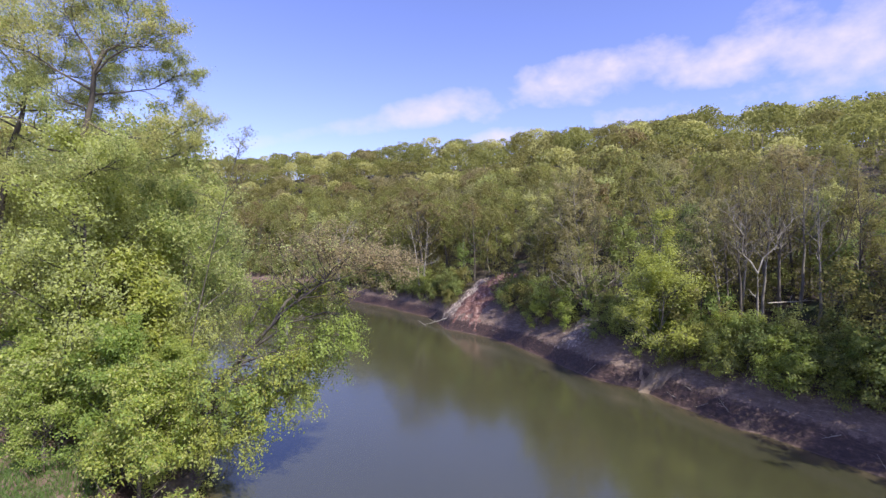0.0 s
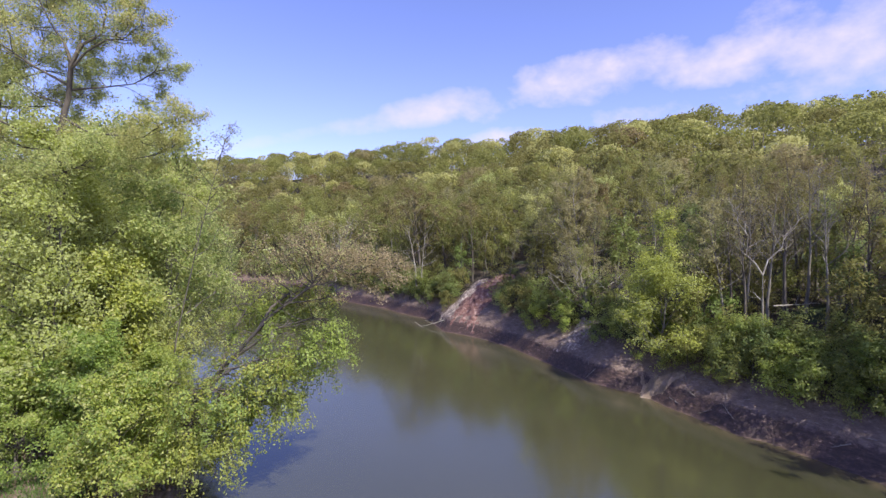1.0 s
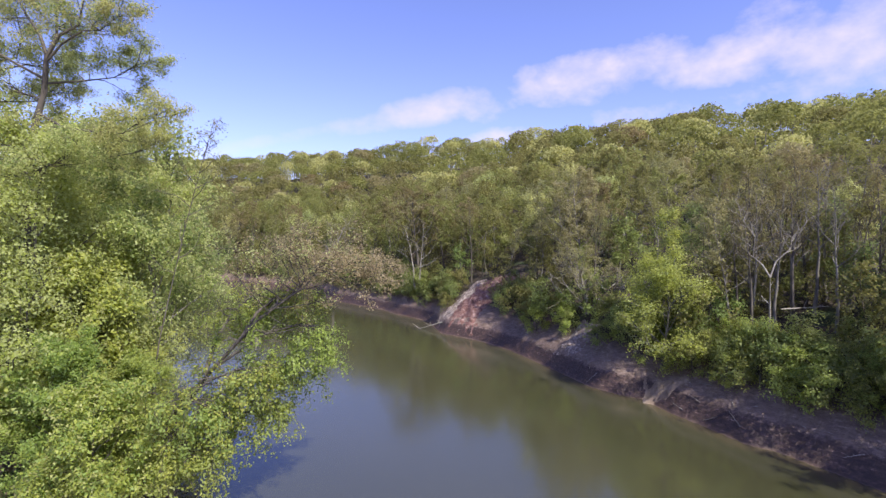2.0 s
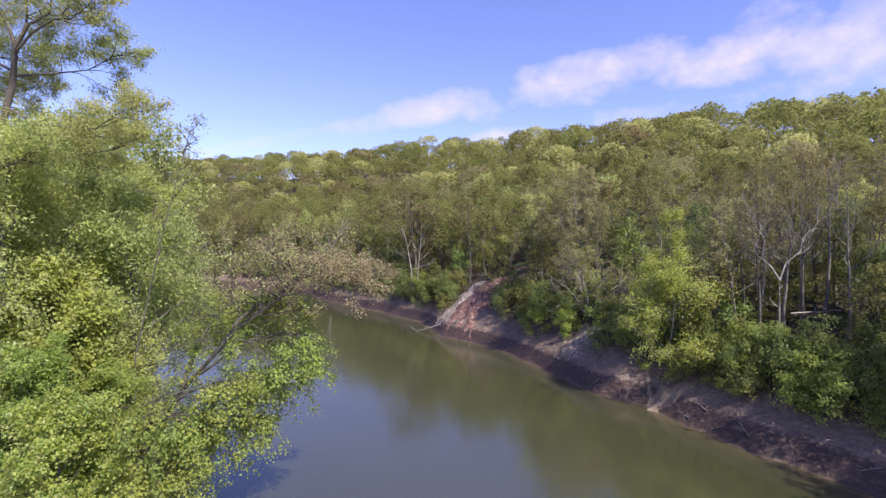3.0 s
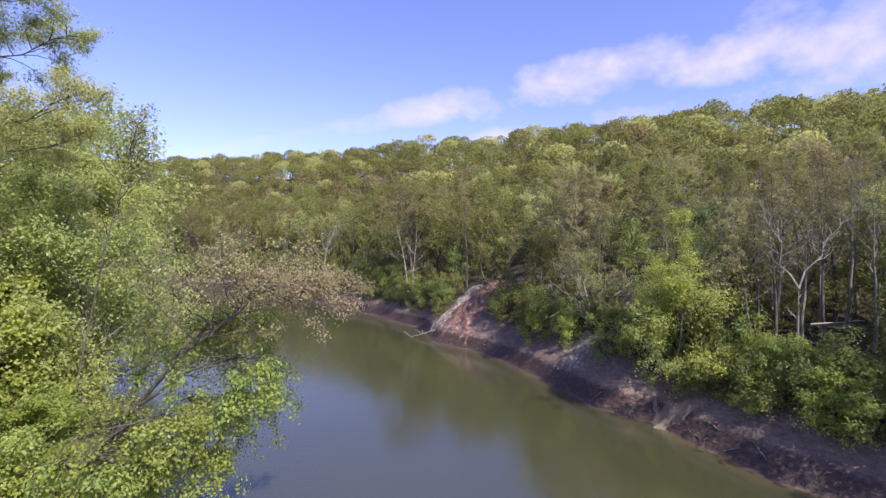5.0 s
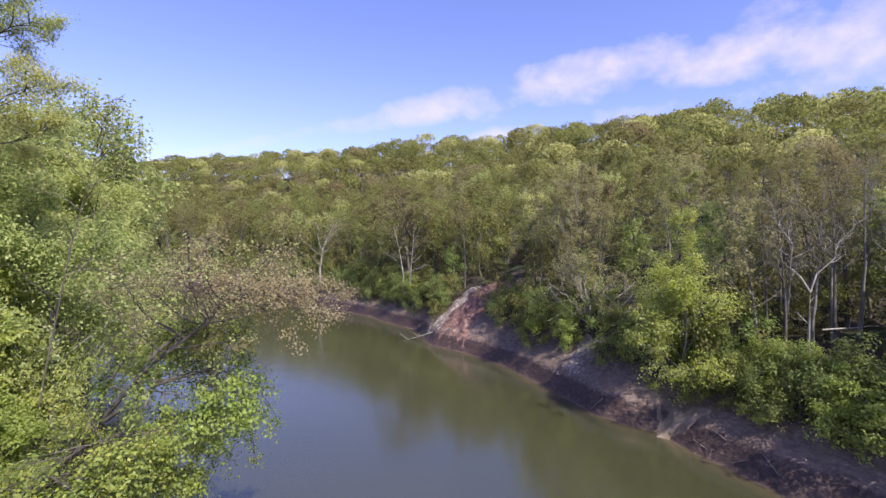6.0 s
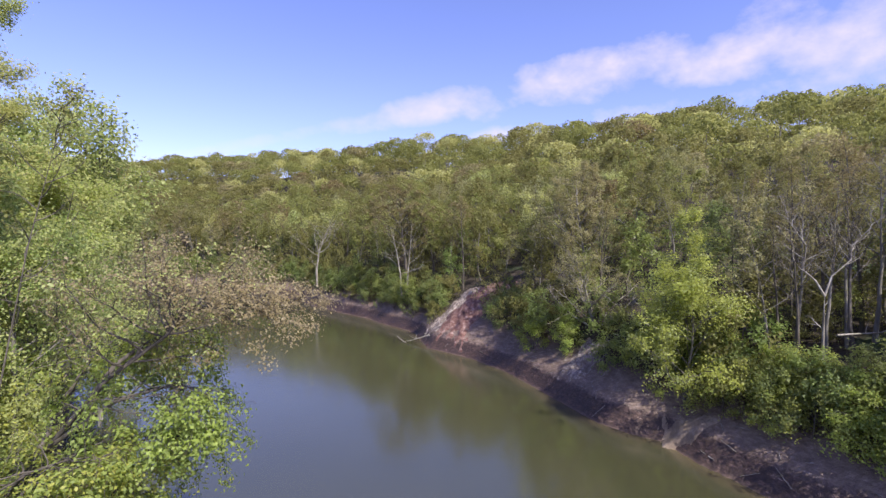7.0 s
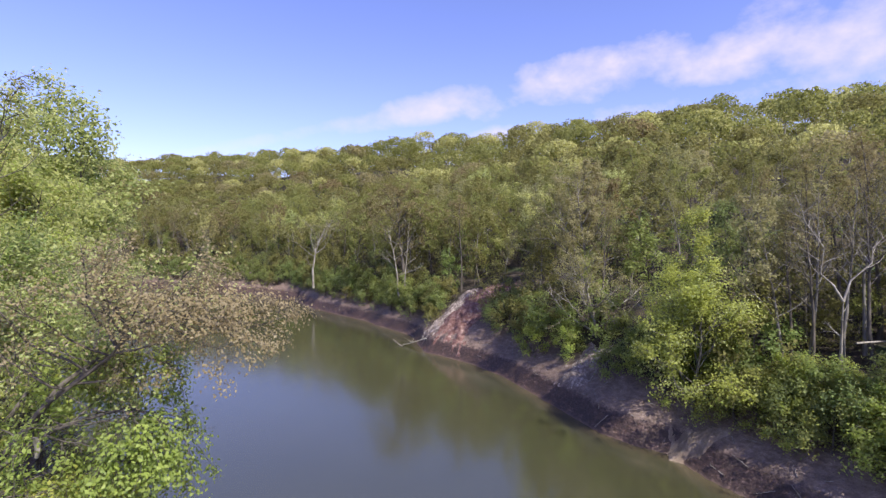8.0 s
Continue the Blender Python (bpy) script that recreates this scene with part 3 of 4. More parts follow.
def hill_woods():
    """The woods on the slope and ridge beyond, as one mass of crowns and trunks."""
    rng = np.random.default_rng(11)
    kinds = []
    for i in range(4):
        tp = lobed_crown(290 + i, 26, (5.2, 5.2, 4.2), 9.0, 1.0)
        wd, _ = grow(90 + i, 11.5, 0.2, clear=0.2, limbs=5, reach=0.37, sub=4, twig=3, fine=False, out_up=0.75, taper_top=0.3)
        kinds.append((wd, join([leaves(190 + i, tp, 1250, 0.60, 0.16, clump=1, small=True, up=0.45, outward=0.6, loose=0.7), leaves(195 + i, lobed_crown(390 + i, 7, (4.0, 4.0, 2.8), 3.4), 120, 0.9, 0.3, clump=1, small=True)])))
    put = scatter(11, (-330, 175, 40, 420), 41, 185, 6.4, 740, lambda xy: (xy[:, 0] < 0.98 * xy[:, 1] + 20) & (xy[:, 0] > -1.05 * xy[:, 1]))
    put = np.array(put)
    zs = height_at(put)
    trunks, crowns, slots = [], [], []
    inland = dist_to(RIGHT, put)
    for (x, y), z, far_in in zip(put, zs, inland):
        wd, lv = kinds[rng.integers(4)]
        a, s = rng.uniform(0, 6.28), rng.uniform(0.84, 1.1) * (0.8 if y < 105 and x > 35 else 1.0)
        r = np.array([(math.cos(a), -math.sin(a), 0), (math.sin(a), math.cos(a), 0), (0, 0, 1)]) * s
        trunks.append((wd[0] @ r.T + (x, y, z), wd[1]))
        crowns.append((lv[0] @ r.T + (x, y, z), lv[1]))
        # greener ridge; its extra pale yellow crowns stand in for brightness and haze
        slots.append(np.full(len(lv[1]), rng.choice(5, p=[0.24, 0.0, 0.18, 0.54, 0.04] if far_in > 78 else [0.48, 0.02, 0.08, 0.27, 0.15])))
    v0, q0 = join(crowns)
    v1, q1 = join(trunks)
    me = mesh_np("hill_woods", np.concatenate([v0, v1]), [q0, q1 + len(v0)], [LEAF_OLIVE, LEAF_BRONZE, LEAF_YELLOW, LEAF_SPRING, LEAF_BUFF, BARK_GREY], np.concatenate(slots + [np.full(len(q1), 5)]))
    tagged(new("hill_woods", me), "spring woods in olive and yellow-green covering the hillside", "forest", kind="stuff")


hill_woods()

# shrubs and small trees on the far bank
BANK = "shrubs on the far bank"
for i, (crowns, lab) in enumerate([
        ([(LEAF_FRESH, 1900, 0.25, 0.3)], "rounded fresh green shrub on the river bank"),
        ([(LEAF_DEEP, 1500, 0.22, 0.3), (LEAF_FRESH, 1000, 0.22, 0.3)], "leafy deep green shrub overhanging the bank"),
        ([(LEAF_OLIVE, 1800, 0.25, 0.3)], "olive-green shrub at the top of the bank"),
        ([(LEAF_LIME, 2600, 0.20, 0.26), (LEAF_FRESH, 800, 0.20, 0.26)], "bright lime-green shrub hanging over the mud bank")]):
    wd, tp = grow(301 + i, 5, 0.08, clear=0.06, limbs=13, reach=0.55, sub=6, twig=3, out_up=0.6, taper_top=0.3, fine=False, droop=0.06)
    tree_kind("shrub%d" % i, "bank_shrub", lab, wd, tp, BARK_DARK, crowns, BANK, dict(small=True, clump=9))
for key, seed, h, rr, tt, crowns, lab in [
        ("small0", 309, 8.6, 0.72, 0.4, [(LEAF_LIME, 18000, 0.155, 0.3), (LEAF_YELLOW, 4000, 0.155, 0.3)], "bright yellow-green spreading small tree over the mud bank"),
        ("small1", 310, 14, 0.27, 0.5, [(LEAF_LIME, 4000, 0.20, 0.36), (LEAF_FRESH, 2500, 0.20, 0.36)], "slender bright green tree rising behind the bank")]:
    wd, tp = grow(seed, h, 0.13, clear=0.05, limbs=24, reach=rr, sub=7, twig=4, out_up=0.7, taper_top=tt)
    tree_kind(key, "small_tree", lab, wd, tp, BARK_GREY, crowns, BANK)
plant("small0", 21.9, 48.6, 40, 1.12)
plant("small1", 23.6, 54.0, 10, 0.86)
wd, tp = grow(320, 4.2, 0.07, clear=0.05, limbs=16, reach=0.62, sub=6, twig=3, out_up=0.35, taper_top=0.25, fine=False, droop=0.3, rise=-0.05)
tree_kind("drape0", "bank_shrub", "green shrub trailing down over the mud bank", wd, tp, BARK_DARK, [(LEAF_SPRING, 2600, 0.17, 0.24), (LEAF_LIME, 600, 0.17, 0.24), (LEAF_DEEP, 800, 0.17, 0.24)], BANK, dict(small=True, clump=10))
wd, tp = grow(321, 4.2, 0.07, clear=0.05, limbs=15, reach=0.66, sub=6, twig=3, out_up=0.3, taper_top=0.25, fine=False, droop=0.35, rise=-0.05)
tree_kind("drape1", "bank_shrub", "bright green bough-like shrub hanging down the mud bank", wd, tp, BARK_DARK, [(LEAF_VIVID, 2400, 0.17, 0.22), (LEAF_LIME, 1800, 0.17, 0.22)], BANK, dict(small=True, clump=10))
rng = np.random.default_rng(24)
for x, y in scatter(25, (18, 44, 8, 52), 3.0, 5.2, 1.35, 60, lambda xy: xy[:, 1] < 50):
    plant("drape0" if rng.random() < 0.8 else "drape1", x, y, rng.uniform(0, 360), rng.uniform(0.62, 0.95))
for x, y, turn, size in [(27.5, 37.5, 40, 1.1), (28.2, 38.4, 160, 0.95), (24.9, 42.4, 250, 0.7)]:
    plant("drape1", x, y, turn, size)
rng = np.random.default_rng(23)
for x, y, turn, size in [(27.4, 37.6, 30, 0.7), (19.6, 53.4, 120, 0.75), (25.6, 43.4, 200, 0.75), (27.6, 41.0, 310, 0.6), (13.0, 65.2, 60, 0.8), (15.4, 61.4, 170, 0.75)]:
    plant("shrub3", x, y, turn, size)
slump_free = lambda xy: (dist_to(np.array([(2.0, 76.6), (12.6, 85.0)]), xy) > 6.3) & (np.hypot(xy[:, 0] - 16.6, xy[:, 1] - 58.2) > 2.8)
for x, y in scatter(21, (-100, 40, 24, 170), 3.2, 6.4, 2.1, 130, slump_free):
    plant("shrub%d" % rng.choice(3, p=[0.50, 0.40, 0.1] if y < 64 else [0.15, 0.60, 0.25]), x, y, rng.uniform(0, 360), rng.uniform(0.62, 1.12))

for x, y in scatter(22, (-100, 10, 74, 170), 2.0, 3.4, 1.7, 60, slump_free):
    plant("shrub%d" % rng.choice([1, 1, 2]), x, y, rng.uniform(0, 360), rng.uniform(0.5, 0.8))

# the wooded near bank
NEAR = "trees of the near bank"
for key, seed, h, r0, lab, bark, crowns, kw in [
        ("mid0", 502, 20, 0.22, "leafy yellow-green tree on the near bank", BARK_DARK, [(LEAF_YELLOW, 26000, 0.17, 0.42), (LEAF_LIME, 10000, 0.17, 0.42)], dict(clear=0.1, limbs=22, reach=0.34, sub=7, twig=5)),
        ("mid1", 503, 20, 0.22, "olive-green tree on the near bank", BARK_GREY, [(LEAF_FRESH, 13000, 0.17, 0.42), (LEAF_YELLOW, 22000, 0.17, 0.42)], dict(clear=0.36, limbs=20, reach=0.32, sub=7, twig=5)),
        ("back0", 506, 21, 0.22, "yellow-green tree in the near bank's wood", BARK_DARK, [(LEAF_YELLOW, 7000, 0.28, 0.55), (LEAF_FRESH, 4000, 0.28, 0.55)], dict(clear=0.12, limbs=22, reach=0.31, sub=6, twig=3, fine=False, half=True, taper_top=0.25, out_up=0.8)),
        ("back1", 507, 21, 0.22, "olive tree in the near bank's wood", BARK_GREY, [(LEAF_BUFF, 5000, 0.28, 0.45), (LEAF_YELLOW, 6000, 0.28, 0.45)], dict(clear=0.12, limbs=22, reach=0.31, sub=6, twig=3, fine=False, half=True, taper_top=0.25, out_up=0.8)),
        ("bush0", 504, 9, 0.12, "dense bright yellow-green maple bush at the water's edge", BARK_DARK, [(LEAF_LIME, 12000, 0.165, 0.22), (LEAF_YELLOW, 5000, 0.165, 0.22), (LEAF_VIVID, 8000, 0.165, 0.22)], dict(clear=0.05, limbs=24, reach=0.45, sub=7, twig=5, out_up=0.6, taper_top=0.3)),
        ("bush1", 505, 10, 0.12, "dense fresh green maple bush on the near bank", BARK_DARK, [(LEAF_VIVID, 18000, 0.165, 0.22), (LEAF_LIME, 6000, 0.165, 0.22)], dict(clear=0.05, limbs=24, reach=0.42, sub=7, twig=5, out_up=0.6, taper_top=0.3)),
]:
    wd, tp = grow(seed, h, r0, **kw)
    tree_kind(key, "maple_bush" if key[:2] == "bu" else "bank_tree", lab, wd, tp, bark, crowns, NEAR, dict(small=True, clump=6, loose=0.8, outward=0.6))


def cottonwood_kind():
    """A tall cottonwood: a dark stem that forks like a candelabrum, boughs below the fork, and leaves in tufts on the twigs."""
    root = thing("cottonwood", "very tall cottonwood with airy yellow-green spring crown", "tree", (0, 0, -500), group=NEAR)
    stem = np.array([(0, 0, -0.4), (0.3, 0, 6), (0.6, -0.2, 11), (1.2, -0.4, 15), (1.6, -0.6, 18), (2.2, -0.6, 20.2), (2.45, -0.7, 22.2)])
    s = np.linspace(0, 1, 7)
    child("trunk", wood_mesh("trunk", tube(stem, 0.27 - 0.15 * s, 8), BARK_DARK), root)
    boughs = [
        ([(2.45, -0.7, 22.0), (2.0, -0.6, 23.2), (1.2, -0.5, 24.3), (0.6, -0.6, 25.6), (0.3, -0.2, 27.4), (0.6, -0.3, 29.6)], 0.12, 4.2),
        ([(2.45, -0.7, 22.0), (2.6, -0.2, 23.4), (2.2, 0.3, 24.8), (1.9, 0.5, 26.4), (2.3, 0.4, 28.4), (2.2, 0.7, 30.4)], 0.11, 4.2),
        ([(2.45, -0.7, 22.0), (3.2, -0.8, 23.1), (4.3, -0.9, 23.6), (4.6, -0.9, 24.9), (4.3, -1.2, 26.5), (4.9, -1.0, 28.6)], 0.12, 4.2),
        ([(2.4, -0.7, 21.7), (3.4, -0.9, 22.6), (4.8, -1.2, 23.2), (5.9, -1.5, 23.1), (6.8, -1.4, 23.9), (7.2, -1.6, 25.0)], 0.09, 3.6),
        ([(2.3, -0.6, 20.6), (3.6, 0.2, 21.0), (5.0, 0.8, 21.4), (6.2, 1.0, 22.2), (7.0, 1.4, 22.6)], 0.08, 3.2),
        ([(1.9, -0.6, 19.0), (3.4, -0.8, 18.2), (5.0, -0.9, 18.0), (6.6, -0.9, 17.9), (7.7, -0.9, 18.7), (9.0, -0.9, 18.8)], 0.10, 3.6),
        ([(2.3, -0.6, 20.8), (1.0, -1.4, 21.6), (-0.4, -1.8, 22.6), (-1.8, -2.0, 23.0), (-2.8, -2.0, 24.2)], 0.09, 3.8),
        ([(2.0, -0.6, 19.4), (0.8, 0.6, 20.2), (-0.6, 1.2, 20.6), (-2.2, 1.6, 21.6), (-3.6, 1.6, 22.0)], 0.09, 3.8),
        ([(1.5, -0.5, 17.4), (0.4, -1.4, 18.0), (-1.0, -2.2, 18.8), (-2.6, -2.6, 19.0), (-4.0, -2.6, 19.8)], 0.10, 3.8),
        ([(1.4, -0.5, 16.2), (2.4, 0.6, 16.8), (3.8, 1.6, 17.0), (5.4, 2.2, 17.4), (6.6, 2.4, 18.2)], 0.09, 3.6),
        ([(1.2, -0.4, 15.2), (2.2, -1.6, 15.4), (3.6, -2.6, 15.8), (5.0, -3.2, 16.0), (6.2, -3.4, 16.8)], 0.09, 3.6),
        ([(1.0, -0.4, 14.0), (-0.4, -1.0, 14.6), (-2.0, -1.4, 15.2), (-3.6, -1.4, 15.6), (-4.8, -1.2, 16.4)], 0.10, 3.8)]
    for k, (pts, r, span) in enumerate(boughs):
        wd, tp = grow(520 + k, span * 2.2, r * 0.6, path=np.array(pts), clear=0.25, limbs=14, reach=0.34, sub=7, twig=5, crook=0.22, out_up=0.6, taper_top=0.3, rise=0.05)
        b = child("bough", wood_mesh("bough", wd, BARK_DARK), root)
        child("crown", mesh_np("crown", *leaves(540 + k, tp, 2600, 0.10, 0.18, clump=6, small=True, loose=0.8, outward=0.5), LEAF_FRESH), b)
        child("crown", mesh_np("crown", *leaves(560 + k, tp, 7200, 0.10, 0.20, clump=6, small=True, loose=0.8, outward=0.5), LEAF_YELLOW), b)
    KINDS["tall0"] = root


cottonwood_kind()
for key, x, y, turn, s in [("tall0", -23.1, 29.4, 0, 1.0), ("tall0", -29.4, 30.6, 35, 0.98), ("mid1", -18.0, 34.0, 30, 0.95), ("mid0", -23.4, 39.8, 200, 1.0), ("mid1", -26, 44, 80, 1.1), ("mid0", -20, 32, 20, 0.85), ("mid0", -26.5, 30.5, 260, 0.85), 
                           ("back0", -31.0, 51.6, 300, 1.2), ("back0", -32.6, 54.2, 75, 1.28), ("back0", -36, 57.5, 20, 1.05), ("back1", -39, 62, 10, 1.1), ("back0", -39, 58, 80, 1.35), ("back0", -36, 54, 200, 1.2), ("back0", -30, 43, 120, 1.05), ("back1", -43, 50, 220, 1.2), ("back1", -32, 33, 160, 1.0),
                           ("back0", -48, 75, 45, 1.1), ("back1", -68, 84, 100, 1.1), ("back0", -50, 64, 190, 1.2), ("back1", -48, 42, 20, 1.1), ("back1", -38, 40, 60, 1.1), ("back0", -36, 47, 330, 1.15),
                           ("bush0", -15.4, 24.2, 0, 0.9), ("bush0", -21.4, 25.6, 160, 0.75), ("bush1", -18.6, 26.0, 40, 0.8), ("mid0", -22.4, 28.4, 140, 0.95), ("bush0", -22.5, 28.2, 120, 1.0), ("bush1", -15.4, 28.5, 220, 0.75), ("bush1", -16.4, 27.6, 100, 0.8), ("bush0", -20.2, 28.7, 70, 1.28), ("bush1", -28.5, 28.5, 10, 1.0), ("bush1", -19.5, 32.8, 150, 0.85), ("bush1", -23, 34, 250, 1.2)]:
    plant(key, x, y, turn, s)
rng = np.random.default_rng(17)
for x, y in rng.uniform((-150, 34), (-50, 118), (170, 2)):
    p = np.array([(x, y)])
    if dist_to(LEFT, p)[0] > 4 and not in_river(p)[0] and dist_to(LEFT, p)[0] < dist_to(RIGHT, p)[0] and x > -1.15 * y - 5 and x < -0.62 * y - 12:
        plant("far%d" % rng.integers(5), x, y, rng.uniform(0, 360), rng.uniform(0.9, 1.2))


def leaning_tree():
    """The tree that leans out over the water, buff outside and green below."""
    t = thing("leaning_tree", "tree leaning over the water with buff and green leaves", "tree", group=NEAR)
    p1 = np.array([(-15.8, 29.6, 1.6), (-14.0, 28.6, 5.2), (-11.0, 27.0, 8.2), (-8.55, 26.5, 10.8), (-6.6, 26.5, 12.25), (-6.0, 26.6, 13.1), (-4.4, 26.6, 13.4), (-2.9, 26.6, 12.9)])
    wd, tp = grow(601, 10, 0.11, path=p1, clear=0.45, limbs=34, reach=0.34, sub=7, twig=6, out_up=0.35, taper_top=0.2, lift=0.05, droop=0.16)
    child("trunk", wood_mesh("trunk", wd, BARK_DARK), t)
    child("crown", mesh_np("crown", *leaves(611, tp, 15000, 0.088, 0.16, clump=4), LEAF_TAN), t, "thin buff outer leaves")
    child("crown", mesh_np("crown", *leaves(614, tp[:len(tp) // 2], 2600, 0.10, 0.2, clump=8), LEAF_YELLOW), t, "yellow-green inner leaves")
    for k, (pts, h, n) in enumerate([
            ([(-13.8, 28.4, 4.0), (-12.0, 28.7, 6.0), (-9.8, 29.0, 7.4), (-8.2, 29.1, 7.9), (-6.8, 29.0, 7.7)], 9, 4800),
            ([(-14.4, 28.6, 3.0), (-12.2, 27.9, 4.6), (-10.6, 27.5, 5.8), (-9.2, 27.4, 6.3), (-8.2, 27.4, 6.2)], 8, 4600),
            ([(-13.6, 28.0, 4.4), (-12.2, 26.6, 6.6), (-10.6, 25.6, 8.0), (-8.9, 25.2, 8.7), (-7.8, 25.2, 8.6)], 8, 4200),
            ([(-13.0, 27.8, 5.8), (-11.0, 26.8, 8.2), (-8.4, 26.6, 10.0), (-6.4, 26.9, 10.6), (-5.2, 27.1, 9.9)], 9, 4600),
            ([(-9.4, 26.8, 9.9), (-9.0, 27.6, 11.0), (-8.2, 28.1, 11.7), (-7.2, 28.3, 11.9), (-6.0, 28.3, 11.5)], 7, 2600),
            ([(-13.5, 28.2, 5.0), (-12.6, 26.4, 6.6), (-11.5, 25.4, 7.2), (-10.5, 24.9, 7.1), (-9.6, 24.7, 6.6)], 8, 4400),
            ([(-14.2, 28.6, 4.0), (-13.4, 26.8, 5.0), (-12.4, 25.5, 5.4), (-11.4, 24.9, 5.2), (-10.6, 24.6, 4.7)], 8, 4400),
            ([(-11.6, 27.3, 7.8), (-11.4, 28.2, 9.4), (-10.8, 28.8, 10.8), (-10.0, 29.2, 11.6), (-9.0, 29.4, 11.8)], 8, 4600)]):
        wd, tp = grow(602 + k, h, 0.09, path=np.array(pts), clear=0.42, limbs=18, reach=0.26, sub=7, twig=5, droop=0.45, out_up=0.15, taper_top=0.3, rise=0.0)
        rng = np.random.default_rng(650 + k)
        strands = []
        for p in tp[rng.integers(0, len(tp), 46)]:
            strands.append(line(rng, p, (rng.normal(0, 0.25), rng.normal(0, 0.25), -1), rng.uniform(0.7, 2.3), 6, 0.12, -0.1))
        wd = join([wd] + [tube(q, np.linspace(0.014, 0.005, len(q)), 3) for q in strands])
        tp = np.concatenate([tp[rng.integers(0, len(tp), 500)]] + [np.repeat(q, 3, 0) for q in strands])
        b = child("bough", wood_mesh("bough", wd, BARK_DARK), t)
        child("crown", mesh_np("crown", *leaves(620 + k, tp, n * 4 // 5, 0.135, 0.17, clump=7), LEAF_VIVID), b, "fresh green hanging leaves")
        child("crown", mesh_np("crown", *leaves(630 + k, tp, n * 2 // 5, 0.13, 0.17, clump=7), LEAF_LIME), b)


leaning_tree()


# ---- single things on the far bank ----
def bare_tree(name, label, path, limbs, r0, seed, bark, leaf=None, reach=0.35, twig=3, **kw):
    t = thing(name, label, "tree")
    pts = np.array(path, float)
    wd, tp = grow(seed, float(np.ptp(pts[:, 2])) + 1.0, r0, path=pts, limbs=limbs, reach=reach, twig=twig, sub=5, **kw)
    child("trunk", wood_mesh("trunk", wd, bark), t)
    if leaf:
        child("crown", mesh_np("crown", *leaves(seed + 1, tp, leaf[1], leaf[2], 0.2), leaf[0]), t)
    return t


def forked_snag():
    t = thing("dead_sycamore", "bare forked sycamore with white peeling bark", "tree")
    z = ground_z(28.3, 43.0)
    stem = np.array([(28.3, 43.0, z - 0.3), (28.1, 42.8, z + 1.7), (27.8, 42.4, 10.6), (27.5, 42.0, 12.0)])
    wd, _ = grow(701, 4, 0.13, path=stem, limbs=3, clear=0.4, reach=0.3, sub=3, twig=2)
    child("trunk", wood_mesh("trunk", wd, BARK_PALE), t)
    for seed, pts in ((702, [(27.5, 42.0, 11.9), (28.0, 42.1, 13.2), (28.9, 41.7, 14.3), (29.2, 42.0, 15.2), (30.3, 41.9, 16.4), (30.5, 42.2, 17.8)]), (703, [(27.5, 42.0, 11.9), (26.8, 41.9, 12.9), (26.2, 42.2, 13.6), (26.0, 41.7, 15.2), (25.0, 42.0, 16.8), (24.9, 42.4, 18.4)])):
        wd, _ = grow(seed, 6, 0.055, path=np.array(pts), limbs=12, clear=0.25, reach=0.38, sub=5, twig=3)
        child("limb", wood_mesh("limb", wd, BARK_PALE), t)


forked_snag()
bare_tree("dead_sycamore", "slender white-barked leafless tree at the wood's edge", [(-4.6, 95, 5), (-4.9, 95, 9), (-5.6, 95, 13), (-6.6, 95, 17)], 9, 0.15, 711, BARK_PALE, reach=0.4)
bare_tree("dead_sycamore", "slender white-barked leafless tree at the wood's edge", [(-3.8, 96, 5), (-3.6, 96, 9), (-3.2, 96, 14), (-3.0, 96, 18)], 8, 0.12, 712, BARK_PALE, reach=0.35)
bare_tree("dead_sycamore", "white-limbed spreading sycamore above the bank", [(-25.5, 118, 4), (-25.6, 118, 8), (-25.0, 118, 12), (-23.5, 118, 16), (-21.5, 118, 18.5)], 14, 0.2, 713, BARK_PALE, (LEAF_BUFF, 500, 0.3), reach=0.5)
bare_tree("budding_tree", "grey budding tree spreading over the bank shrubs", [(18.8, 62.2, 4), (18.4, 61.6, 7.4), (17.4, 60.6, 10.2), (16.2, 60, 13)], 26, 0.25, 714, BARK_PALE, (LEAF_BUFF, 6500, 0.14), reach=0.62, clear=0.15, droop=0.12)
bare_tree("budding_tree", "tall grey-limbed tree with pale buff spring crown", [(20.2, 68.0, 7), (19.6, 67.6, 11), (18.9, 67.2, 15), (18.2, 67.0, 19), (18.0, 67.0, 22.5)], 24, 0.2, 716, BARK_GREY, (LEAF_BUFF, 11000, 0.18), reach=0.40, clear=0.25, taper_top=0.35)
bare_tree("spreading_oak", "round-crowned oak with dark limbs and bronze buds", [(-4.0, 100.5, 6), (-4.4, 100.5, 11), (-5.0, 100.2, 15), (-5.2, 100.2, 19), (-5.6, 100.0, 23)], 24, 0.26, 717, BARK_DARK, (LEAF_BRONZE, 9000, 0.22), reach=0.46, clear=0.35, taper_top=0.35)
bare_tree("thin_sapling", "thin leaning sapling with sparse buds on the near bank", [(-16.5, 30, 2), (-15.6, 30.2, 9), (-14.0, 29.9, 15.2), (-13.2, 30.1, 18.6), (-12.3, 30, 21.6)], 16, 0.04, 715, BARK_DARK, (LEAF_OLIVE, 700, 0.12), reach=0.13, clear=0.4)


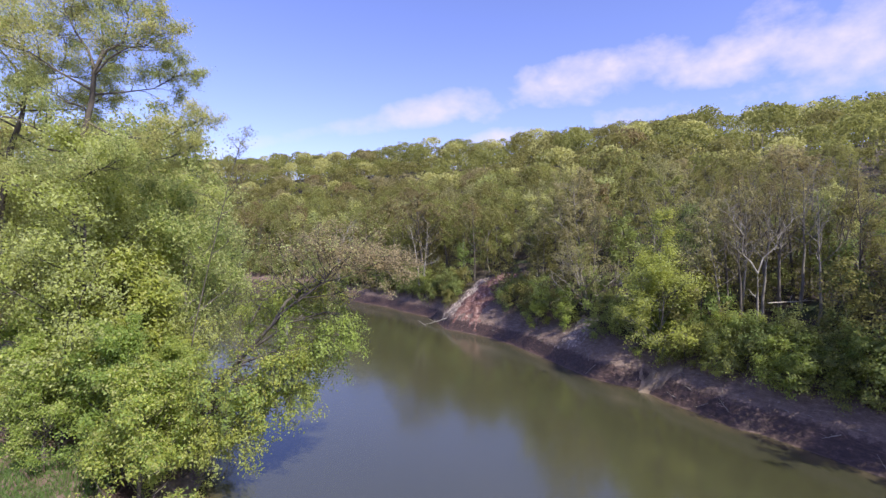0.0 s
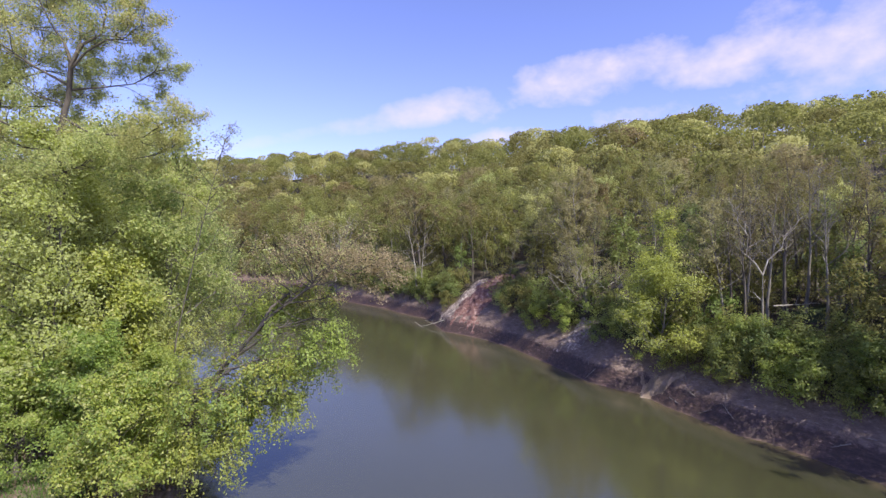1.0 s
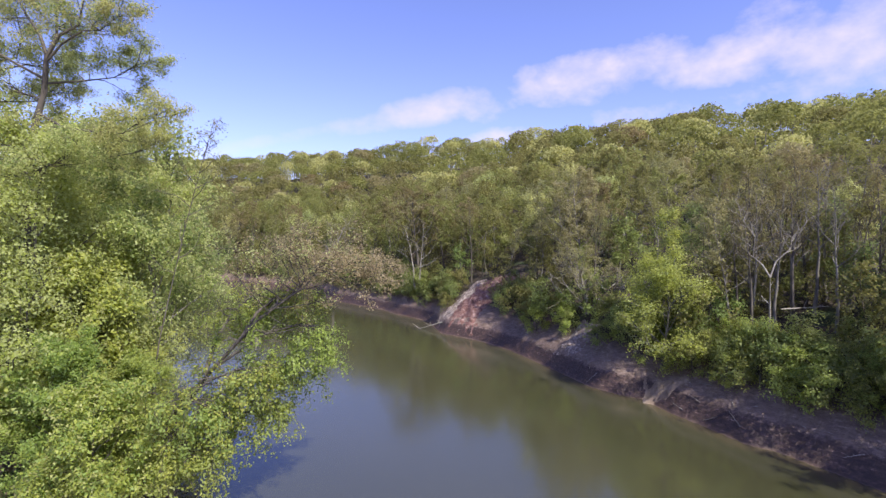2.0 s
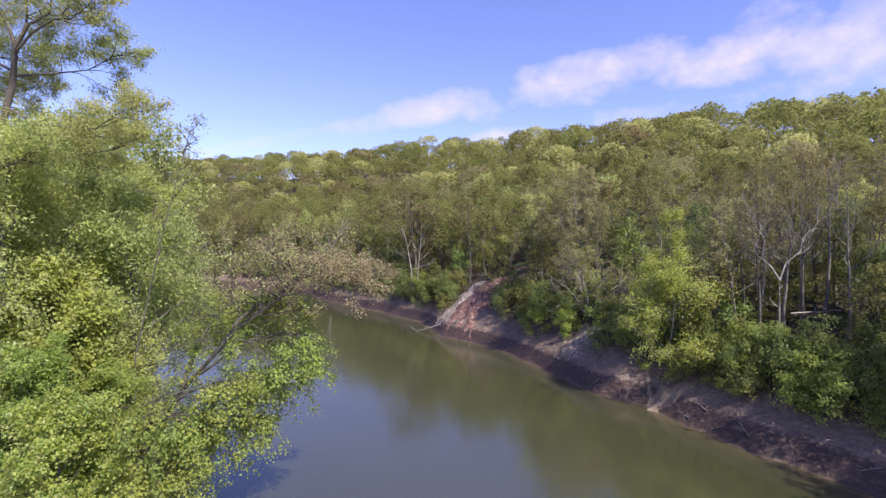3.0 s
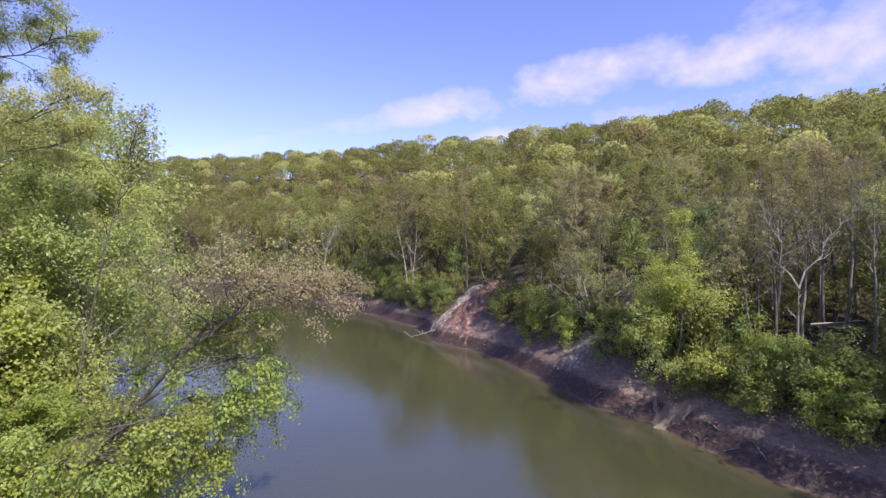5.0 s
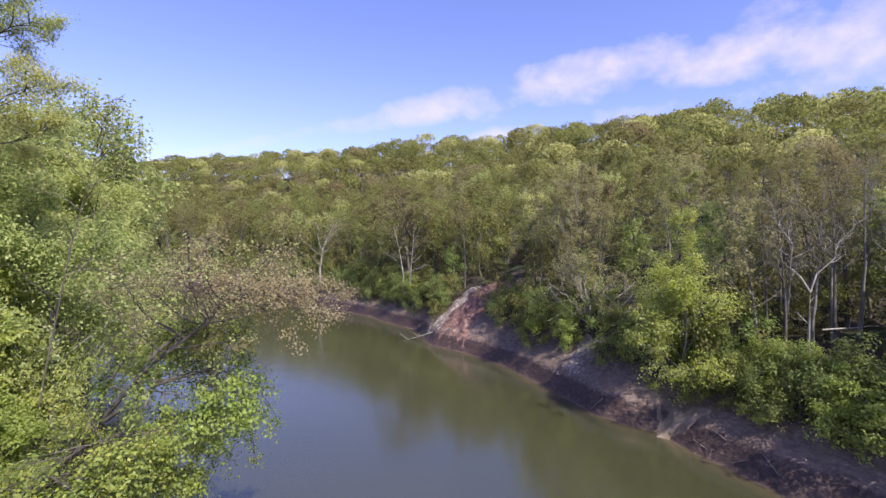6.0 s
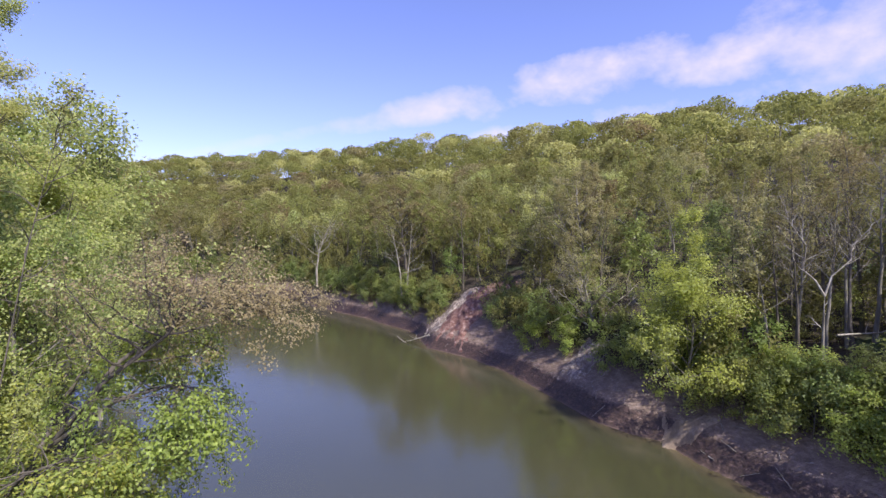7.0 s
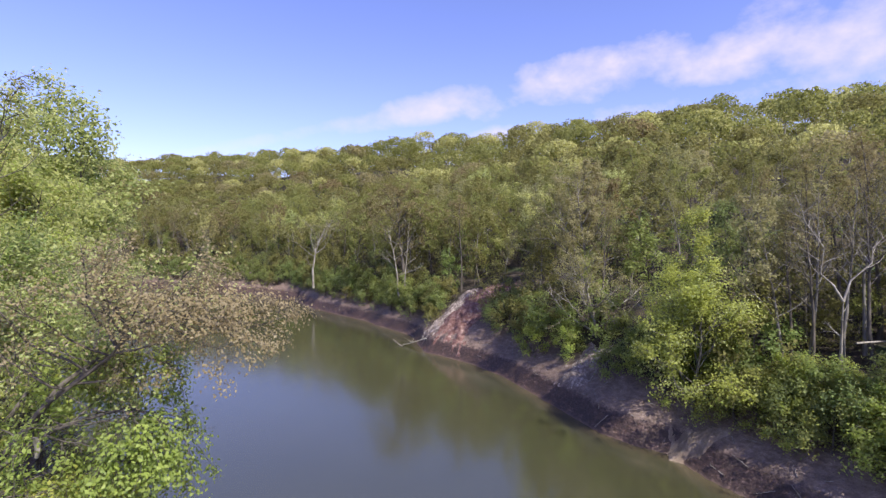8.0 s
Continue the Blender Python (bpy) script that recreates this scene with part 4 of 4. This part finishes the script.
def fallen_log(name, label, a, b, r, seed, mat, stubs=3):
    rng = np.random.default_rng(seed)
    a, b = np.array(a, float), np.array(b, float)
    s = np.linspace(0, 1, 9)[:, None]
    pts = a + (b - a) * s + rng.normal(0, r * 0.35, (9, 3))
    pieces = [tube(pts, r * (1 - 0.55 * s[:, 0]), 8)]
    for _ in range(stubs):
        p, d = at(pts, rng.uniform(0.3, 0.95))
        br = line(rng, p, unit(d + rng.normal(0, 0.8, 3) + (0, 0, 0.4)), float(np.linalg.norm(b - a)) * rng.uniform(0.12, 0.3), 4, 0.2, 0.03)
        pieces.append(tube(br, np.linspace(r * 0.4, r * 0.12, 5), 5))
    v, q = join(pieces)
    c = pts.mean(0)
    ob = new(name, mesh_np(name, v - c, q, mat, smooth=True))
    ob.location = c
    return tagged(ob, label, "log", "fallen wood on the far bank")


fallen_log("fallen_log", "pale fallen log on the forest slope", (28.9, 42.6, 9.2), (33.4, 43.2, 9.4), 0.07, 1, BARK_PALE)
fallen_log("driftwood_log", "grey driftwood log lying in the water's edge", (2.6, 80.0, 1.9), (-2.6, 80.6, 0.12), 0.13, 2, BARK_GREY)
fallen_log("driftwood_branch", "broken grey branch sticking out of the shallows", (-2.2, 80.0, -0.2), (-4.2, 82.2, 0.5), 0.1, 3, DEADWOOD)


def patch(name, label, top, toe, wide_top, wide_toe, mat, lift, seed, category="soil"):
    """A tongue of slumped or washed soil on the bank, thick in the middle and buried at its rim."""
    rng = np.random.default_rng(seed)
    top, toe = np.array(top, float), np.array(toe, float)
    n, m = 30, 22
    u, w = np.meshgrid(np.linspace(0, 1, n), np.linspace(-1, 1, m), indexing="ij")
    way = unit(toe - top)
    side = np.array((-way[1], way[0]))
    half = (wide_top + (wide_toe - wide_top) * u) / 2
    ragged = 1 + 0.22 * np.sin(u * 17 + seed) * np.sign(w)
    xy = (top + (toe - top) * u[..., None] + side * (w * half * ragged)[..., None]).reshape(-1, 2)
    z = height_at(xy)
    rim = np.minimum(1 - np.abs(w.ravel()) ** 2, np.minimum(u.ravel() * 5, (1 - u.ravel()) * 4)) + 0.7 * wobble(xy, 1.3, seed + 40) - 0.1
    z = np.maximum(z, -0.25) + lift * (np.clip(rim, -0.3, 1) - 0.25) + rng.normal(0, 0.07, len(z)) * lift * 2 + 0.25 * lift * wobble(xy, 1.6, seed)
    i = (np.arange(n - 1)[:, None] * m + np.arange(m - 1)[None, :]).ravel()
    c = np.array((*xy.mean(0), z.mean()))
    ob = new(name, mesh_np(name, np.column_stack([xy, z]) - c, np.stack([i, i + 1, i + m + 1, i + m], 1), mat, smooth=True))
    ob.location = c
    return tagged(ob, label, category, "", "structure")


patch("slump_fan", "slumped tongue of reddish-brown soil running into the river", (12.6, 84.8), (2.4, 76.0), 6.4, 7.4, RED_SOIL, 0.8, 5)
patch("silt_patch", "grey dry silt beside the red slump", (8.6, 86.2), (0.0, 80.4), 3.2, 5.0, GREY_SOIL, 0.6, 6)
patch("silt_patch", "pale washed-out silt and roots on the dark bank", (18.6, 59.4), (14.4, 57.4), 3.8, 3.6, GREY_SOIL, 0.5, 7)
patch("sand_patch", "small fan of pale tan sand at the waterline", (22.6, 44.8), (18.9, 47.3), 1.0, 2.8, SAND, 0.42, 8)
patch("sand_patch", "narrow pale beach under the near bank", (-16.4, 28.0), (-13.4, 28.4), 8.0, 9.0, SAND, 0.25, 9)

# sticks and roots washed up on the mud
rng = np.random.default_rng(31)
spots = scatter(33, (-20, 34, 28, 110), 0.4, 2.6, 1.1, 70, lambda xy: xy[:, 0] > -30)
for k, (x, y) in enumerate(spots):
    a, ln = rng.normal(2.1, 0.5), rng.uniform(0.35, 1.3)
    dx, dy = math.cos(a) * ln / 2, math.sin(a) * ln / 2
    z0, z1 = ground_z(x - dx, y - dy), ground_z(x + dx, y + dy)
    fallen_log("driftwood_stick", "weathered grey stick stranded on the mud bank", (x - dx, y - dy, max(z0, 0) + 0.06), (x + dx, y + dy, max(z1, 0) + 0.10), rng.uniform(0.02, 0.045), 100 + k, DEADWOOD, 2)


for k in range(16):
    a = math.radians(rng.normal(205, 22))
    x, y, ln = 17.6 + rng.normal(0, 0.8), 58.4 + rng.normal(0, 1.3), rng.uniform(1.0, 2.6)
    ex, ey = x + math.cos(a) * ln * 0.7, y + math.sin(a) * ln * 0.7
    fallen_log("bleached_root", "bleached root trailing down the silt bank", (x, y, ground_z(x, y) + 0.12), (ex, ey, ground_z(ex, ey) + 0.12), rng.uniform(0.03, 0.06), 300 + k, BARK_PALE, 3)


def grass_patch():
    """Tall grass on the flat top of the near bank."""
    rng = np.random.default_rng(77)
    n = 18000
    xy = rng.uniform((-30, 17), (-16.8, 27.5), (n, 2))
    xy = xy[(dist_to(LEFT, xy) > 3.2) & ~in_river(xy)]
    n = len(xy)
    base = np.column_stack([xy, height_at(xy) - 0.03])
    a = rng.uniform(0, 6.28, n)
    h = rng.uniform(0.15, 0.4, n)
    side = np.column_stack([np.cos(a), np.sin(a), np.zeros(n)]) * rng.uniform(0.02, 0.045, (n, 1))
    tip = base + np.column_stack([rng.normal(0, 0.16, n), rng.normal(0, 0.16, n), h])
    v = np.stack([base - side, base + side, tip], 1).reshape(-1, 3)
    tagged(new("grass", mesh_np("grass", v, np.arange(3 * n).reshape(-1, 3), GRASS)), "lush green grass on top of the near bank", "grass", kind="stuff")


grass_patch()


def root_mass():
    """Bare roots hanging over the undercut edge of the near bank."""
    rng = np.random.default_rng(91)
    pieces = []
    for k in range(26):
        a = np.array((-16.3 + rng.normal(0, 0.35), 29.4 + k * 0.12 + rng.normal(0, 0.1), 2.0 + rng.uniform(-0.2, 0.3)))
        ln = line(rng, a, (0.75, rng.normal(0, 0.25), 0.05), rng.uniform(1.6, 3.0), 6, 0.22, -0.3)
        pieces.append(tube(ln, np.linspace(0.08, 0.02, 7) * rng.uniform(0.5, 1.4), 5))
    v, q = join(pieces)
    c = v.mean(0)
    ob = new("root_mass", mesh_np("root_mass", v - c, q, BARK_DARK, smooth=True))
    ob.location = c
    tagged(ob, "dark tangled roots hanging from the undercut bank", "roots")


root_mass()


def bark_strip():
    """A torn strip of pale bark hanging in the leaning tree."""
    n = 7
    t = np.linspace(0, 1, n)
    mid = np.column_stack([0.06 * np.sin(t * 3), 0.05 * t, -0.62 * t])
    w = 0.09 * (1 - 0.6 * t) + 0.02
    ring = [np.column_stack([mid[:, 0] + sx * w, mid[:, 1] + sy * 0.012, mid[:, 2]]) for sx, sy in ((-1, -1), (1, -1), (1, 1), (-1, 1))]
    v = np.stack(ring, 1).reshape(-1, 3)
    i, j = np.meshgrid(np.arange(n - 1), np.arange(4), indexing="ij")
    k = (j + 1) % 4
    q = np.stack([i * 4 + j, i * 4 + k, (i + 1) * 4 + k, (i + 1) * 4 + j], -1).reshape(-1, 4)
    ob = new("bark_strip", mesh_np("bark_strip", v, q, BARK_PALE))
    ob.location = (-8.45, 25.95, 10.05)
    tagged(ob, "torn pale bark strip hanging from the leaning trunk", "bark")


bark_strip()

wd, tp = grow(801, 13, 0.2, clear=0.08, limbs=44, reach=0.24, sub=5, twig=2, out_up=0.05, taper_top=0.93, rise=-0.02, fine=False, half=True)
tree_kind("spruce", "spruce", "small dark spruce standing on the wooded ridge", wd, tp, BARK_DARK, [(LEAF_DEEP, 1800, 0.4, 0.18)], "ridge trees", dict(small=True))
plant("spruce", 42.6, 190, 0, 1.05)
